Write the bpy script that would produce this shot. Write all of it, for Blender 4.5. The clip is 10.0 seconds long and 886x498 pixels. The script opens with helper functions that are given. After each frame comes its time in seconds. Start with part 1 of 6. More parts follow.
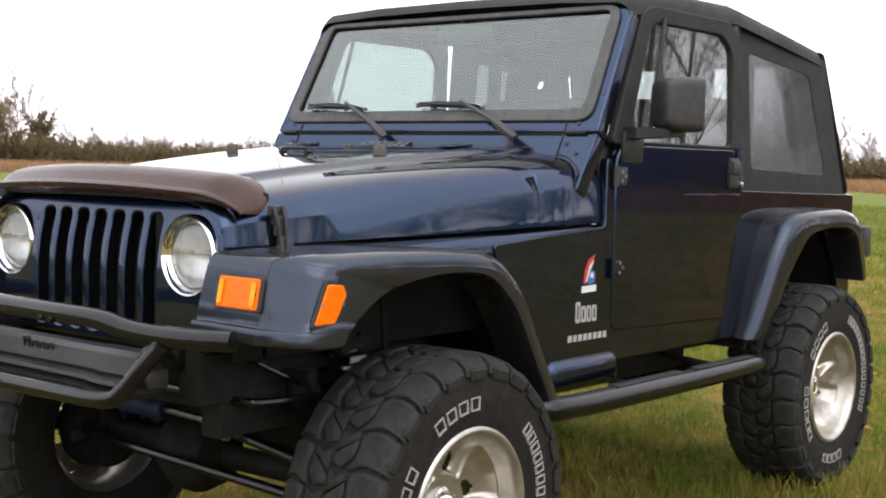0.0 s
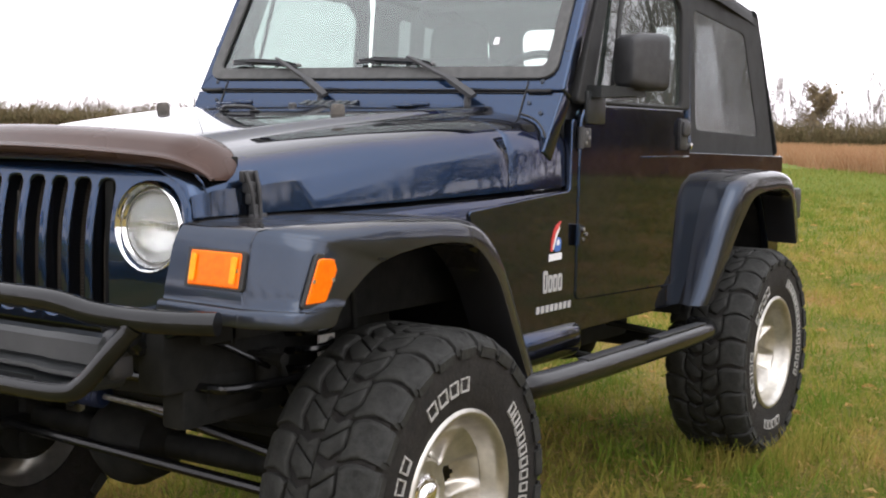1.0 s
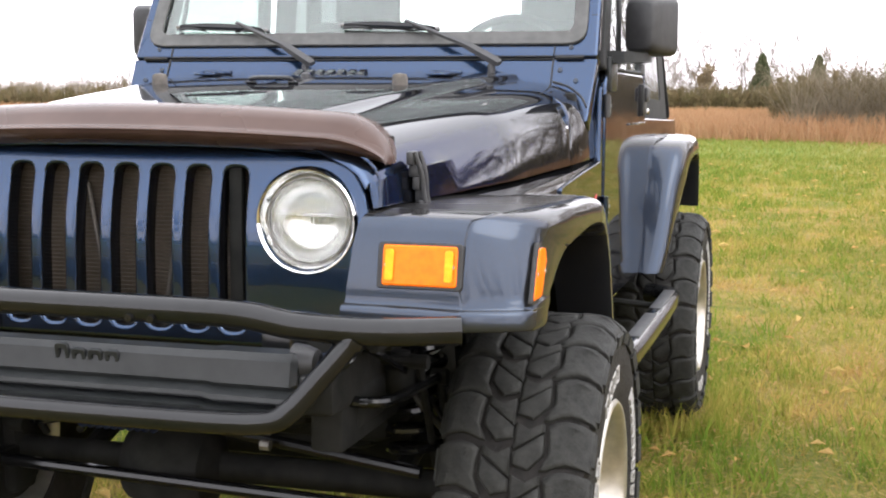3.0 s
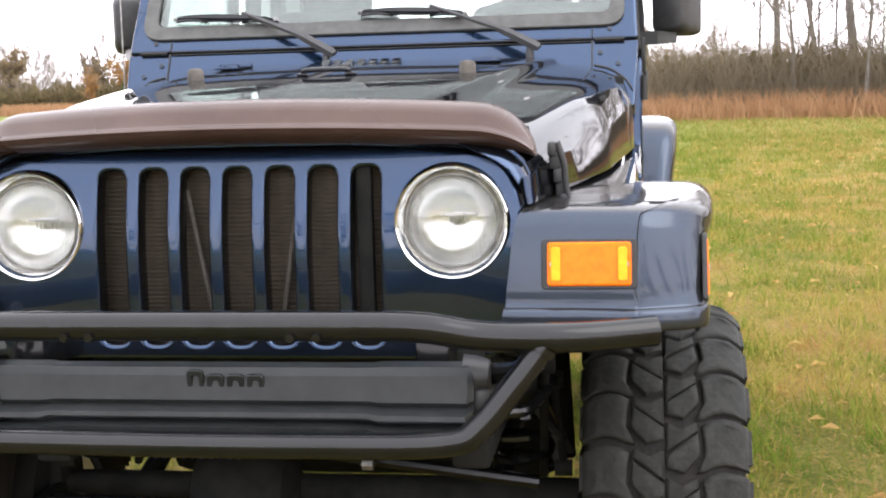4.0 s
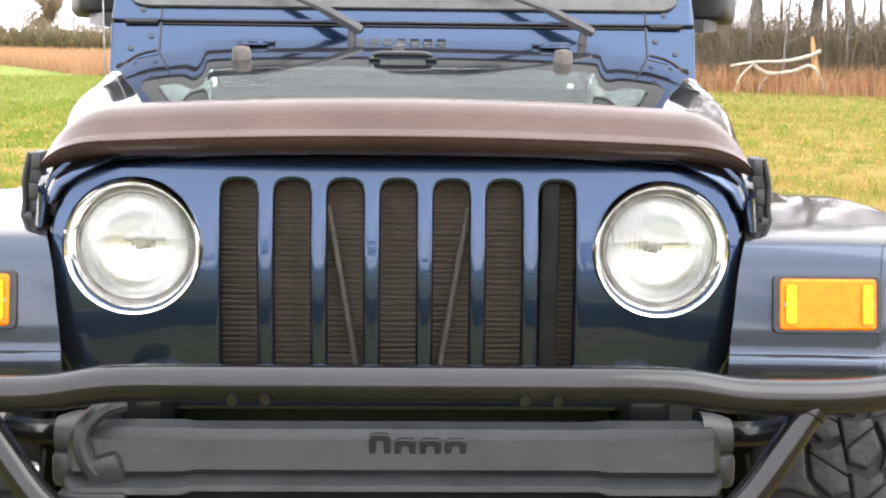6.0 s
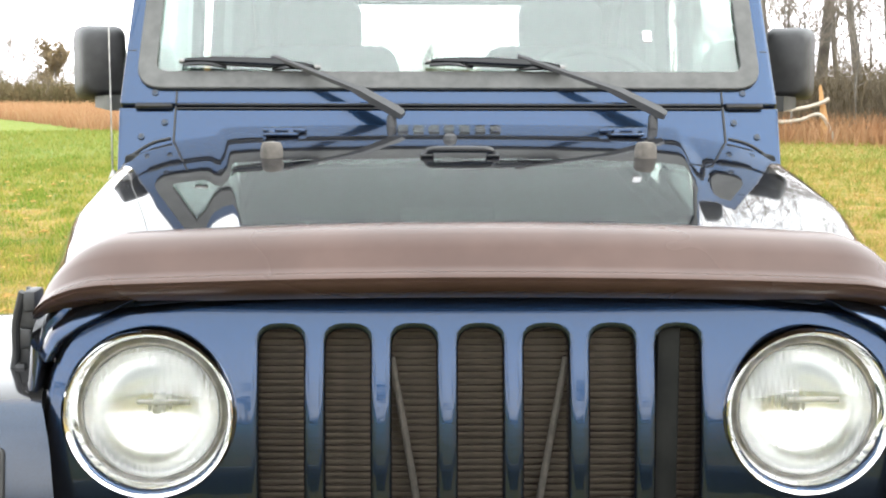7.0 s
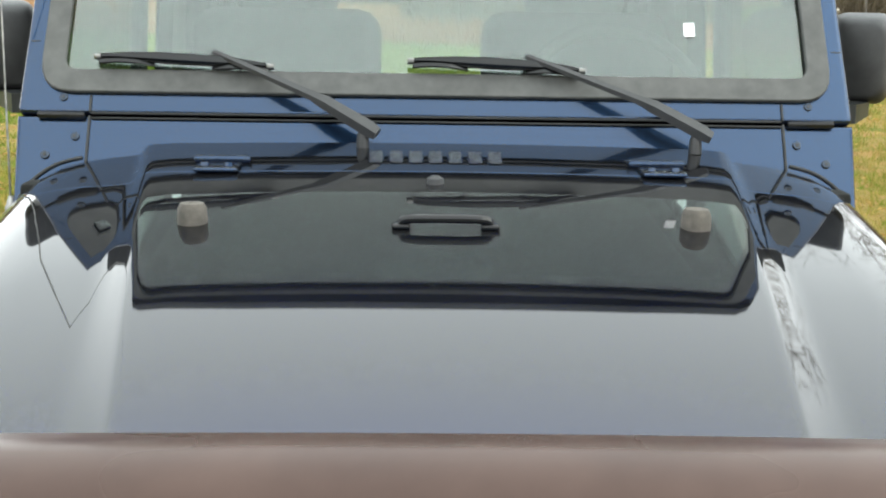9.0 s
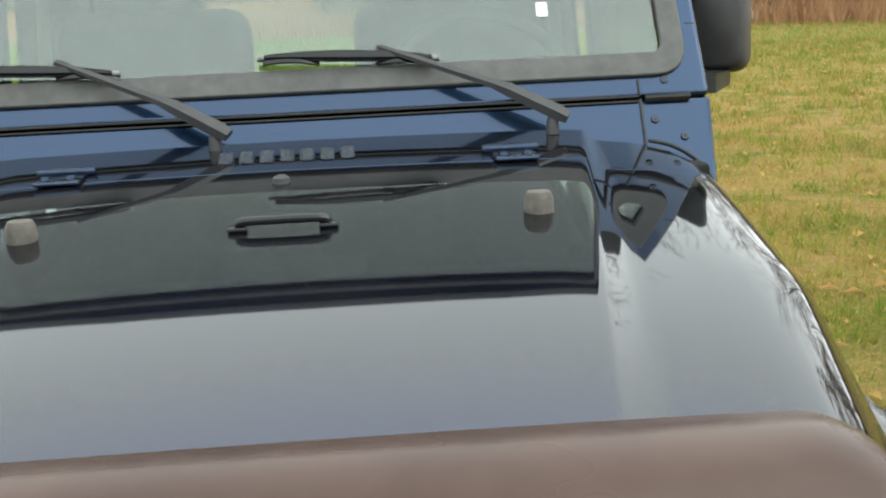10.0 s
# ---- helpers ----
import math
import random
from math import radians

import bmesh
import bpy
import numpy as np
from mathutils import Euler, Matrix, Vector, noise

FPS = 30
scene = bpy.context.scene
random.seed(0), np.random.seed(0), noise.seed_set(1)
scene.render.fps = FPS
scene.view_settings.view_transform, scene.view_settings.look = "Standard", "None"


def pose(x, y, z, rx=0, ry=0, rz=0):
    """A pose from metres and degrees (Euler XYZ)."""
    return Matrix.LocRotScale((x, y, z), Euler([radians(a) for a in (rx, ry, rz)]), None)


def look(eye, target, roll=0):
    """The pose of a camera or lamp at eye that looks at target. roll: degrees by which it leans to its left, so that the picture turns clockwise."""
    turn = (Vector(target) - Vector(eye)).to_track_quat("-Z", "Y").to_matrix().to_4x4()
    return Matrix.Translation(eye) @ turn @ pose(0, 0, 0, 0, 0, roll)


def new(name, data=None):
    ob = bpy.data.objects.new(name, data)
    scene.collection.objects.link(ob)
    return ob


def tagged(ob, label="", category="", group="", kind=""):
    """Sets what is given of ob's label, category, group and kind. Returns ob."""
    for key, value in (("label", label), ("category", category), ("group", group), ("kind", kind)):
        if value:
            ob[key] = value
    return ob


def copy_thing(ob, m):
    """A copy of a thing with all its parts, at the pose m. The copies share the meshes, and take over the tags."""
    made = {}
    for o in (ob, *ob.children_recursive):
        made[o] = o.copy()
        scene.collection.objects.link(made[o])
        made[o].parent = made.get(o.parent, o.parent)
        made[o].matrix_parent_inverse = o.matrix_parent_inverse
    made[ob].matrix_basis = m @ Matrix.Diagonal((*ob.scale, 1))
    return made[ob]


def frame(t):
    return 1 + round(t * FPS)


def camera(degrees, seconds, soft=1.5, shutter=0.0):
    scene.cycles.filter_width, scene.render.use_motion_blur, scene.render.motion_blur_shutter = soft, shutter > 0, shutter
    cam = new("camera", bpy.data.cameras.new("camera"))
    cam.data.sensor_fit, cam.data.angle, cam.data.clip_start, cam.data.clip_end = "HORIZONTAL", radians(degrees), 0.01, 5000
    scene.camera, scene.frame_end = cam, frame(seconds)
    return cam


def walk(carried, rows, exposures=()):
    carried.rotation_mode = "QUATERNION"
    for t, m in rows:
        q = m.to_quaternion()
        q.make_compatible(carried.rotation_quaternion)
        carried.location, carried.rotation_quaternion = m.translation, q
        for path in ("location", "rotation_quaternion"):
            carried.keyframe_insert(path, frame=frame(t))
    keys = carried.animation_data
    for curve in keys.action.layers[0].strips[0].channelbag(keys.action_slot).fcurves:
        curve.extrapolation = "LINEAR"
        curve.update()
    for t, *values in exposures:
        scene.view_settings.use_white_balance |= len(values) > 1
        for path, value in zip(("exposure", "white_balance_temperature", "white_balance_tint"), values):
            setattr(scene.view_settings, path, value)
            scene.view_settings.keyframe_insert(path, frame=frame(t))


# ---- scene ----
cam = camera(38.0, 10.0, soft=2.0)
PATH = [
    (0, (2.859, -2.520, 1.270), (1.611, -1.008, 1.141), 1.3),
    (0.5, (2.667, -2.574, 1.260), (1.458, -1.014, 1.087), 2.0),
    (1, (2.429, -2.508, 1.260), (1.358, -0.830, 1.075), 1.3),
    (1.5, (2.226, -2.535, 1.287), (1.194, -0.832, 1.065), 2.6),
    (2, (1.885, -2.632, 1.273), (1.090, -0.806, 1.021), 0.7),
    (2.5, (1.624, -2.711, 1.266), (0.947, -0.835, 1.015), -0.0),
    (2.7, (1.504, -2.716, 1.256), (0.855, -0.824, 1.030), -0.1),
    (3.8, (0.780, -2.736, 1.273), (0.520, -0.735, 1.010), 1.0),
    (4, (0.701, -2.677, 1.262), (0.396, -0.677, 1.008), -1.6),
    (4.5, (0.492, -2.608, 1.248), (0.215, -0.647, 1.000), -0.8),
    (5, (0.300, -2.486, 1.257), (0.096, -0.533, 0.997), 0.6),
    (5.2, (0.235, -2.457, 1.272), (0.063, -0.500, 1.015), 1.6),
    (6.3, (-0.039, -2.259, 1.347), (0.049, -0.296, 1.021), 0.1),
    (6.5, (-0.064, -2.170, 1.361), (0.016, -0.206, 1.034), -0.1),
    (7, (-0.077, -1.964, 1.402), (-0.033, 0.019, 1.164), 0.1),
    (7.5, (-0.077, -1.783, 1.475), (-0.032, 0.190, 1.147), -0.4),
    (8, (-0.137, -1.579, 1.555), (0.029, 0.396, 1.260), 1.4),
    (8.5, (-0.112, -1.424, 1.577), (-0.039, 0.540, 1.167), -0.3),
    (9, (-0.042, -1.366, 1.586), (0.006, 0.598, 1.196), 0.9),
    (9.5, (0.038, -1.346, 1.586), (0.105, 0.616, 1.199), -2.2),
    (10, (0.077, -1.341, 1.585), (0.225, 0.614, 1.178), -2.6),
]
walk(cam, [(t, look(eye, target, roll)) for t, eye, target, roll in PATH],
     exposures=[(0.0, 0.17, 6400, 11), (1.0, 0.28, 6400, 12), (2.5, 0.93, 6400, 11), (4.5, 1.04, 6400, 12), (6.3, 1.55, 6400, 9), (7.0, 1.33, 6400, 4), (7.5, 1.2, 6400, 4), (8.0, 0.91, 6400, 0), (9.0, 0.72, 6360, -2), (10.0, 0.58, 6400, -3)])


# ---- world, sun, exposure ----
world = bpy.data.worlds.new("overcast_sky")
scene.world = world
world.use_nodes = True
wn = world.node_tree.nodes
wl = world.node_tree.links
sky = wn.new("ShaderNodeTexSky")
sky.sky_type = 'NISHITA'
sky.sun_disc = False
sky.sun_elevation = radians(38)
sky.sun_rotation = radians(117)
sky.dust_density = 4.0
sky_scale = wn.new("ShaderNodeVectorMath")
sky_scale.operation = 'SCALE'
sky_scale.inputs[3].default_value = 0.10
wl.new(sky.outputs[0], sky_scale.inputs[0])
wmix = wn.new("ShaderNodeMix")
wmix.data_type = 'RGBA'
wmix.inputs[0].default_value = 0.88
wtc = wn.new("ShaderNodeTexCoord")
wsep = wn.new("ShaderNodeSeparateXYZ")
wl.new(wtc.outputs["Generated"], wsep.inputs[0])
overcast = wn.new("ShaderNodeValToRGB")
for stop in range(2):
    overcast.color_ramp.elements.new(0.5)
for stop, (at, shade) in zip(overcast.color_ramp.elements, ((0.0, (2.30, 2.18, 2.30)), (0.16, (2.05, 1.98, 2.06)), (0.38, (1.60, 1.59, 1.66)), (0.9, (1.95, 1.95, 2.02)))):
    stop.position, stop.color = at, (*shade, 1)
wl.new(wsep.outputs["Z"], overcast.inputs[0])
wl.new(overcast.outputs[0], wmix.inputs[7])
wl.new(sky_scale.outputs[0], wmix.inputs[6])
wl.new(wmix.outputs[2], wn["Background"].inputs[0])
wn["Background"].inputs[1].default_value = 1.1

sun = new("sun", bpy.data.lights.new("sun", 'SUN'))
sun.data.energy = 0.7
sun.data.angle = radians(45)
sun.data.color = (1.0, 0.96, 0.90)
sun.matrix_world = look((5, -2.5, 6.0), (0, 0, 0))


# ---- materials ----
def nodes_of(name):
    m = bpy.data.materials.new(name)
    m.use_nodes = True
    nt = m.node_tree
    return m, nt, nt.nodes["Principled BSDF"]


def ramp(nt, src, stops):
    r = nt.nodes.new("ShaderNodeValToRGB")
    while len(r.color_ramp.elements) < len(stops):
        r.color_ramp.elements.new(0.5)
    for e, (p, c) in zip(r.color_ramp.elements, stops):
        e.position = p
        e.color = (*c, 1)
    nt.links.new(src, r.inputs[0])
    return r.outputs[0]


def noise_tex(nt, scale, detail=4, rough=0.55, coords="Object", stretch=None):
    tc = nt.nodes.new("ShaderNodeTexCoord")
    n = nt.nodes.new("ShaderNodeTexNoise")
    n.inputs["Scale"].default_value = scale
    n.inputs["Detail"].default_value = detail
    n.inputs["Roughness"].default_value = rough
    if stretch:
        mp = nt.nodes.new("ShaderNodeMapping")
        mp.inputs["Scale"].default_value = stretch
        nt.links.new(tc.outputs[coords], mp.inputs[0])
        nt.links.new(mp.outputs[0], n.inputs["Vector"])
    else:
        nt.links.new(tc.outputs[coords], n.inputs["Vector"])
    return n.outputs["Fac"]


def bump(nt, bsdf, src, strength, dist):
    b = nt.nodes.new("ShaderNodeBump")
    b.inputs["Strength"].default_value = strength
    b.inputs["Distance"].default_value = dist
    nt.links.new(src, b.inputs["Height"])
    nt.links.new(b.outputs[0], bsdf.inputs["Normal"])


def simple(name, col_a, col_b, rough=0.5, metal=0.0, scale=20, bump_s=0.0, bump_d=0.002, coat=0.0, fine=0, spec=0.5):
    """Two-tone noise-varied surface with a roughness that varies by a second noise."""
    m, nt, b = nodes_of(name)
    f = noise_tex(nt, scale, 6)
    nt.links.new(ramp(nt, f, [(0.3, col_a), (0.7, col_b)]), b.inputs["Base Color"])
    g = noise_tex(nt, scale * 0.27, 3)
    r = nt.nodes.new("ShaderNodeMapRange")
    r.inputs[3].default_value = max(0.02, rough * 0.8)
    r.inputs[4].default_value = min(1, rough * 1.25)
    nt.links.new(g, r.inputs[0])
    nt.links.new(r.outputs[0], b.inputs["Roughness"])
    b.inputs["Metallic"].default_value = metal
    b.inputs["Coat Weight"].default_value = coat
    b.inputs["Coat Roughness"].default_value = 0.04
    b.inputs["Specular IOR Level"].default_value = spec
    if bump_s:
        bump(nt, b, noise_tex(nt, fine or scale * 4, 5), bump_s, bump_d)
    return m


def paint_material(name, dust_lo, dust_hi, base_rough, coat_rough, lo=(0.0105, 0.0262, 0.060), hi=(0.0165, 0.0400, 0.091)):
    """Dark metallic blue under clear coat, with flake sparkle and a film of dust."""
    m, nt, b = nodes_of(name)
    f = noise_tex(nt, 900, 2)
    nt.links.new(ramp(nt, f, [(0.35, lo), (0.7, hi)]), b.inputs["Base Color"])
    b.inputs["Metallic"].default_value = 1.0
    b.inputs["Specular Tint"].default_value = (0.03, 0.04, 0.06, 1)
    d = noise_tex(nt, 6, 6)
    r = nt.nodes.new("ShaderNodeMapRange")
    r.inputs[3].default_value = base_rough
    r.inputs[4].default_value = base_rough + 0.06
    nt.links.new(d, r.inputs[0])
    nt.links.new(r.outputs[0], b.inputs["Roughness"])
    b.inputs["Coat Weight"].default_value = 1.0
    b.inputs["Coat Roughness"].default_value = coat_rough
    b.inputs["Coat IOR"].default_value = 1.43
    # a thin film of road dust over the clear coat
    out, dust, mx = nt.nodes["Material Output"], nt.nodes.new("ShaderNodeBsdfDiffuse"), nt.nodes.new("ShaderNodeMixShader")
    dust.inputs[0].default_value = (0.42, 0.40, 0.38, 1)
    k = nt.nodes.new("ShaderNodeMapRange")
    k.inputs[1].default_value, k.inputs[2].default_value = 0.3, 0.75
    k.inputs[3].default_value, k.inputs[4].default_value = dust_lo, dust_hi
    nt.links.new(noise_tex(nt, 3.5, 7, 0.65), k.inputs[0])
    nt.links.new(k.outputs[0], mx.inputs[0])
    nt.links.new(b.outputs[0], mx.inputs[1])
    nt.links.new(dust.outputs[0], mx.inputs[2])
    nt.links.new(mx.outputs[0], out.inputs[0])
    return m


def rubber_material(name, base):
    """Worn rubber: scuffed grey dust in the hollows of a coarse noise, fine pitting."""
    m, nt, b = nodes_of(name)
    f = noise_tex(nt, 26, 9, 0.68)
    nt.links.new(ramp(nt, f, [(0.34, tuple(c * 0.55 for c in base)), (0.52, tuple(c * 1.5 for c in base)), (0.74, tuple(c * 2.25 for c in base))]), b.inputs["Base Color"])
    b.inputs["Roughness"].default_value = 0.74
    b.inputs["Specular IOR Level"].default_value = 0.30
    bump(nt, b, noise_tex(nt, 75, 7, 0.7), 0.55, 0.008)
    return m


def glass_material(name, tint, rough=0.0, dust=0.0, coat=0.0, ior=1.5):
    """Clear pane: real glass, with a thin film of dust where asked."""
    m, nt, b = nodes_of(name)
    b.inputs["Base Color"].default_value = (*tint, 1)
    b.inputs["Transmission Weight"].default_value = 1.0
    b.inputs["Roughness"].default_value = rough
    b.inputs["IOR"].default_value = ior
    b.inputs["Coat Weight"].default_value = coat
    b.inputs["Coat IOR"].default_value = 1.8
    b.inputs["Coat Roughness"].default_value = 0.01
    if dust:
        out = nt.nodes["Material Output"]
        d = nt.nodes.new("ShaderNodeBsdfDiffuse")
        d.inputs[0].default_value = (0.46, 0.55, 0.48, 1)
        mx = nt.nodes.new("ShaderNodeMixShader")
        r = nt.nodes.new("ShaderNodeMapRange")
        r.inputs[3].default_value = dust * 0.7
        r.inputs[4].default_value = dust * 1.3
        nt.links.new(noise_tex(nt, 5, 5), r.inputs[0])
        nt.links.new(r.outputs[0], mx.inputs[0])
        nt.links.new(b.outputs[0], mx.inputs[1])
        nt.links.new(d.outputs[0], mx.inputs[2])
        nt.links.new(mx.outputs[0], out.inputs[0])
    return m


PAINT = paint_material("blue_metallic_paint", 0.004, 0.016, 0.225, 0.028)
FLARE_PAINT = paint_material("weathered_blue_flare_paint", 0.026, 0.050, 0.26, 0.075, (0.0100, 0.0195, 0.037), (0.0150, 0.0285, 0.054))
BLACK_PLASTIC = simple("black_plastic", (0.018, 0.018, 0.019), (0.030, 0.030, 0.031), 0.48, 0, 40, 0.25, 0.0015, fine=500)
BLACK_TUBE = simple("black_powder_coat", (0.004, 0.0042, 0.0045), (0.008, 0.0082, 0.0085), 0.15, 0, 25, 0.03, 0.0005, fine=200, spec=0.40)
DARK = simple("sooty_underbody", (0.0090, 0.0095, 0.0090), (0.020, 0.0200, 0.0185), 0.75, 0, 18, 0.3, 0.003, spec=0.12)
FABRIC = simple("black_vinyl_fabric", (0.011, 0.0113, 0.0115), (0.021, 0.0212, 0.0212), 0.66, 0, 14, 0.15, 0.001, fine=260, spec=0.35)
CHROME = simple("chrome", (0.80, 0.80, 0.80), (0.88, 0.88, 0.87), 0.07, 1, 30)
ALUMINIUM = simple("worn_aluminium", (0.40, 0.38, 0.34), (0.58, 0.555, 0.50), 0.34, 0.9, 26, 0.15, 0.001, fine=160)
RUBBER = rubber_material("tyre_rubber", (0.0080, 0.0069, 0.0060))
TREAD_RUBBER = rubber_material("scuffed_tread_rubber", (0.0138, 0.0140, 0.0128))
tread_nt = TREAD_RUBBER.node_tree
crack = tread_nt.nodes.new("ShaderNodeTexVoronoi")
crack.feature = 'DISTANCE_TO_EDGE'
crack.inputs["Scale"].default_value = 24
tc = tread_nt.nodes.new("ShaderNodeTexCoord")
tread_nt.links.new(tc.outputs["Object"], crack.inputs["Vector"])
crack_ramp = tread_nt.nodes.new("ShaderNodeMapRange")
crack_ramp.inputs[1].default_value, crack_ramp.inputs[2].default_value = 0.0, 0.09
tread_nt.links.new(crack.outputs["Distance"], crack_ramp.inputs[0])
crack_bump = tread_nt.nodes.new("ShaderNodeBump")
crack_bump.inputs["Strength"].default_value, crack_bump.inputs["Distance"].default_value = 0.18, 0.002
tread_nt.links.new(crack_ramp.outputs[0], crack_bump.inputs["Height"])
tread_nt.links.new(crack_bump.outputs[0], tread_nt.nodes["Bump"].inputs["Normal"])
SEAL = simple("rubber_seal", (0.012, 0.012, 0.012), (0.022, 0.022, 0.022), 0.6, 0, 40)
SEAL_GREY = simple("weathered_rubber_seal", (0.050, 0.050, 0.048), (0.080, 0.080, 0.076), 0.6, 0, 30)
GLASS = glass_material("windscreen_glass", (0.585, 0.725, 0.65), 0.0, 0.0, 0.60, 1.45)


# ---- mesh helpers ----
def mesh_of(bm, name):
    bmesh.ops.recalc_face_normals(bm, faces=bm.faces)
    me = bpy.data.meshes.new(name)
    bm.to_mesh(me)
    bm.free()
    return me


def smooth(me, angle=35):
    for p in me.polygons:
        p.use_smooth = True
    me.set_sharp_from_angle(angle=radians(angle))


def part(name, bm, material, parent, label="", angle=35):
    """One mesh object under a thing or a part, from a bmesh or a mesh."""
    me = bm if isinstance(bm, bpy.types.Mesh) else mesh_of(bm, name)
    me.name = name
    if not me.materials:
        me.materials.append(material)
    smooth(me, angle)
    ob = new(name, me)
    ob.parent = parent
    return tagged(ob, label) if label else ob


def thing(name, label, category, group="", at=(0, 0, 0)):
    ob = new(name)
    ob.location = at
    return tagged(ob, label, category, group)


def box(bm, c, s, bev=0.0, rot=None, seg=2):
    """A box of size s round c, with rounded edges."""
    m = Matrix.Translation(c) @ (rot or Matrix()) @ Matrix.Diagonal((*s, 1))
    r = bmesh.ops.create_cube(bm, size=1, matrix=m)
    if bev:
        es = list({e for v in r["verts"] for e in v.link_edges})
        bmesh.ops.bevel(bm, geom=es, offset=bev, segments=seg, affect='EDGES', profile=0.5)
    return bm


def catmull(pts, n):
    """A smooth run of points through pts."""
    pts = [Vector(p) for p in pts]
    out = []
    for i in range(len(pts) - 1):
        a, b, c, d = pts[max(i - 1, 0)], pts[i], pts[i + 1], pts[min(i + 2, len(pts) - 1)]
        for k in range(n):
            t = k / n
            out.append(0.5 * ((2 * b) + (c - a) * t + (2 * a - 5 * b + 4 * c - d) * t * t + (3 * b - a - 3 * c + d) * t ** 3))
    return out + [pts[-1]]


def tube(bm, pts, r, sides=12, caps=True, r_end=None):
    """A round bar along pts."""
    pts = [Vector(p) for p in pts]
    rings = []
    up = Vector((0, 0, 1))
    for i, p in enumerate(pts):
        d = (pts[min(i + 1, len(pts) - 1)] - pts[max(i - 1, 0)]).normalized()
        if abs(d.dot(up)) > 0.95:
            up = Vector((1, 0, 0)) if abs(d.x) < 0.9 else Vector((0, 1, 0))
        a = d.cross(up).normalized()
        b = a.cross(d).normalized()
        up = b
        rr = r if r_end is None else r + (r_end - r) * i / (len(pts) - 1)
        rings.append([bm.verts.new(p + a * rr * math.cos(k * math.tau / sides) + b * rr * math.sin(k * math.tau / sides)) for k in range(sides)])
    for q, w in zip(rings, rings[1:]):
        for k in range(sides):
            bm.faces.new((q[k], q[(k + 1) % sides], w[(k + 1) % sides], w[k]))
    if caps:
        bm.faces.new(rings[0][::-1])
        bm.faces.new(rings[-1])
    return bm


def loft(bm, rows, closed=False, caps=False):
    """A skin through rows of points of one length."""
    vs = [[bm.verts.new(p) for p in row] for row in rows]
    n = len(vs[0])
    for a, b in zip(vs, vs[1:]):
        for k in range(n if closed else n - 1):
            bm.faces.new((a[k], a[(k + 1) % n], b[(k + 1) % n], b[k]))
    if caps:
        bm.faces.new(vs[0][::-1])
        bm.faces.new(vs[-1])
    return bm


def lathe(bm, prof, n=48, axis="x", c=(0, 0, 0)):
    """Turns a profile of (along, radius) round an axis."""
    rings = []
    for a, r in prof:
        ring = []
        for k in range(n):
            t = k * math.tau / n
            p = {"x": (a, r * math.cos(t), r * math.sin(t)), "y": (r * math.cos(t), a, r * math.sin(t)), "z": (r * math.cos(t), r * math.sin(t), a)}[axis]
            ring.append(bm.verts.new(Vector(p) + Vector(c)))
        rings.append(ring)
    for p, q in zip(rings, rings[1:]):
        for k in range(n):
            bm.faces.new((p[k], p[(k + 1) % n], q[(k + 1) % n], q[k]))
    return bm


def rounded(pts, r, n=5):
    """A closed outline with its corners rounded."""
    out = []
    m = len(pts)
    for i in range(m):
        p, a, b = Vector(pts[i]), Vector(pts[i - 1]), Vector(pts[(i + 1) % m])
        rr = r[i] if isinstance(r, (list, tuple)) else r
        ra = min(rr, (a - p).length * 0.49)
        rb = min(rr, (b - p).length * 0.49)
        s, e = p + (a - p).normalized() * ra, p + (b - p).normalized() * rb
        for k in range(n + 1):
            t = k / n
            out.append((1 - t) ** 2 * s + 2 * t * (1 - t) * p + t * t * e)
    return out


def plate(outlines, thick, bev=0.0, m=None):
    """A flat plate with holes: the first outline is the rim, the others are cut out; its plane is turned by m."""
    cu = bpy.data.curves.new("plate", 'CURVE')
    cu.dimensions, cu.fill_mode = '2D', 'BOTH'
    cu.extrude, cu.bevel_depth, cu.bevel_resolution = max(thick / 2 - bev, 0.0001), bev, 2
    cu.offset = -bev
    for line in outlines:
        sp = cu.splines.new('POLY')
        sp.points.add(len(line) - 1)
        for q, p in zip(sp.points, line):
            q.co = (p[0], p[1], 0, 1)
        sp.use_cyclic_u = True
    ob = bpy.data.objects.new("plate", cu)
    me = bpy.data.meshes.new_from_object(ob)
    bpy.data.objects.remove(ob)
    bpy.data.curves.remove(cu)
    if m is not None:
        me.transform(m)
    return me


def circle(cx, cy, r, n=40):
    return [Vector((cx + r * math.cos(k * math.tau / n), cy + r * math.sin(k * math.tau / n))) for k in range(n)]


def pieces(name, bm, material, parent, label="", angle=35):
    """Every separate piece of bm as an object of its own."""
    bm.verts.index_update()
    left, out = set(bm.verts), []
    while left:
        todo, isle = [left.pop()], []
        while todo:
            v = todo.pop()
            isle.append(v)
            for e in v.link_edges:
                w = e.other_vert(v)
                if w in left:
                    left.discard(w)
                    todo.append(w)
        out.append((min(v.index for v in isle), isle))
    made = []
    for _, isle in sorted(out, key=lambda q: q[0]):
        nb = bmesh.new()
        to = {v: nb.verts.new(v.co) for v in sorted(isle, key=lambda v: v.index)}
        for f in {f for v in isle for f in v.link_faces}:
            nb.faces.new([to[v] for v in f.verts])
        made.append(part(name, nb, material, parent, label, angle))
    bm.free()
    return made


# planes for plate(): drawn as (x, z) facing the front, or as (y, z) facing the side
FRONT = Matrix(((1, 0, 0, 0), (0, 0, -1, 0), (0, 1, 0, 0), (0, 0, 0, 1)))
SIDE = Matrix(((0, 0, 1, 0), (1, 0, 0, 0), (0, 1, 0, 0), (0, 0, 0, 1)))


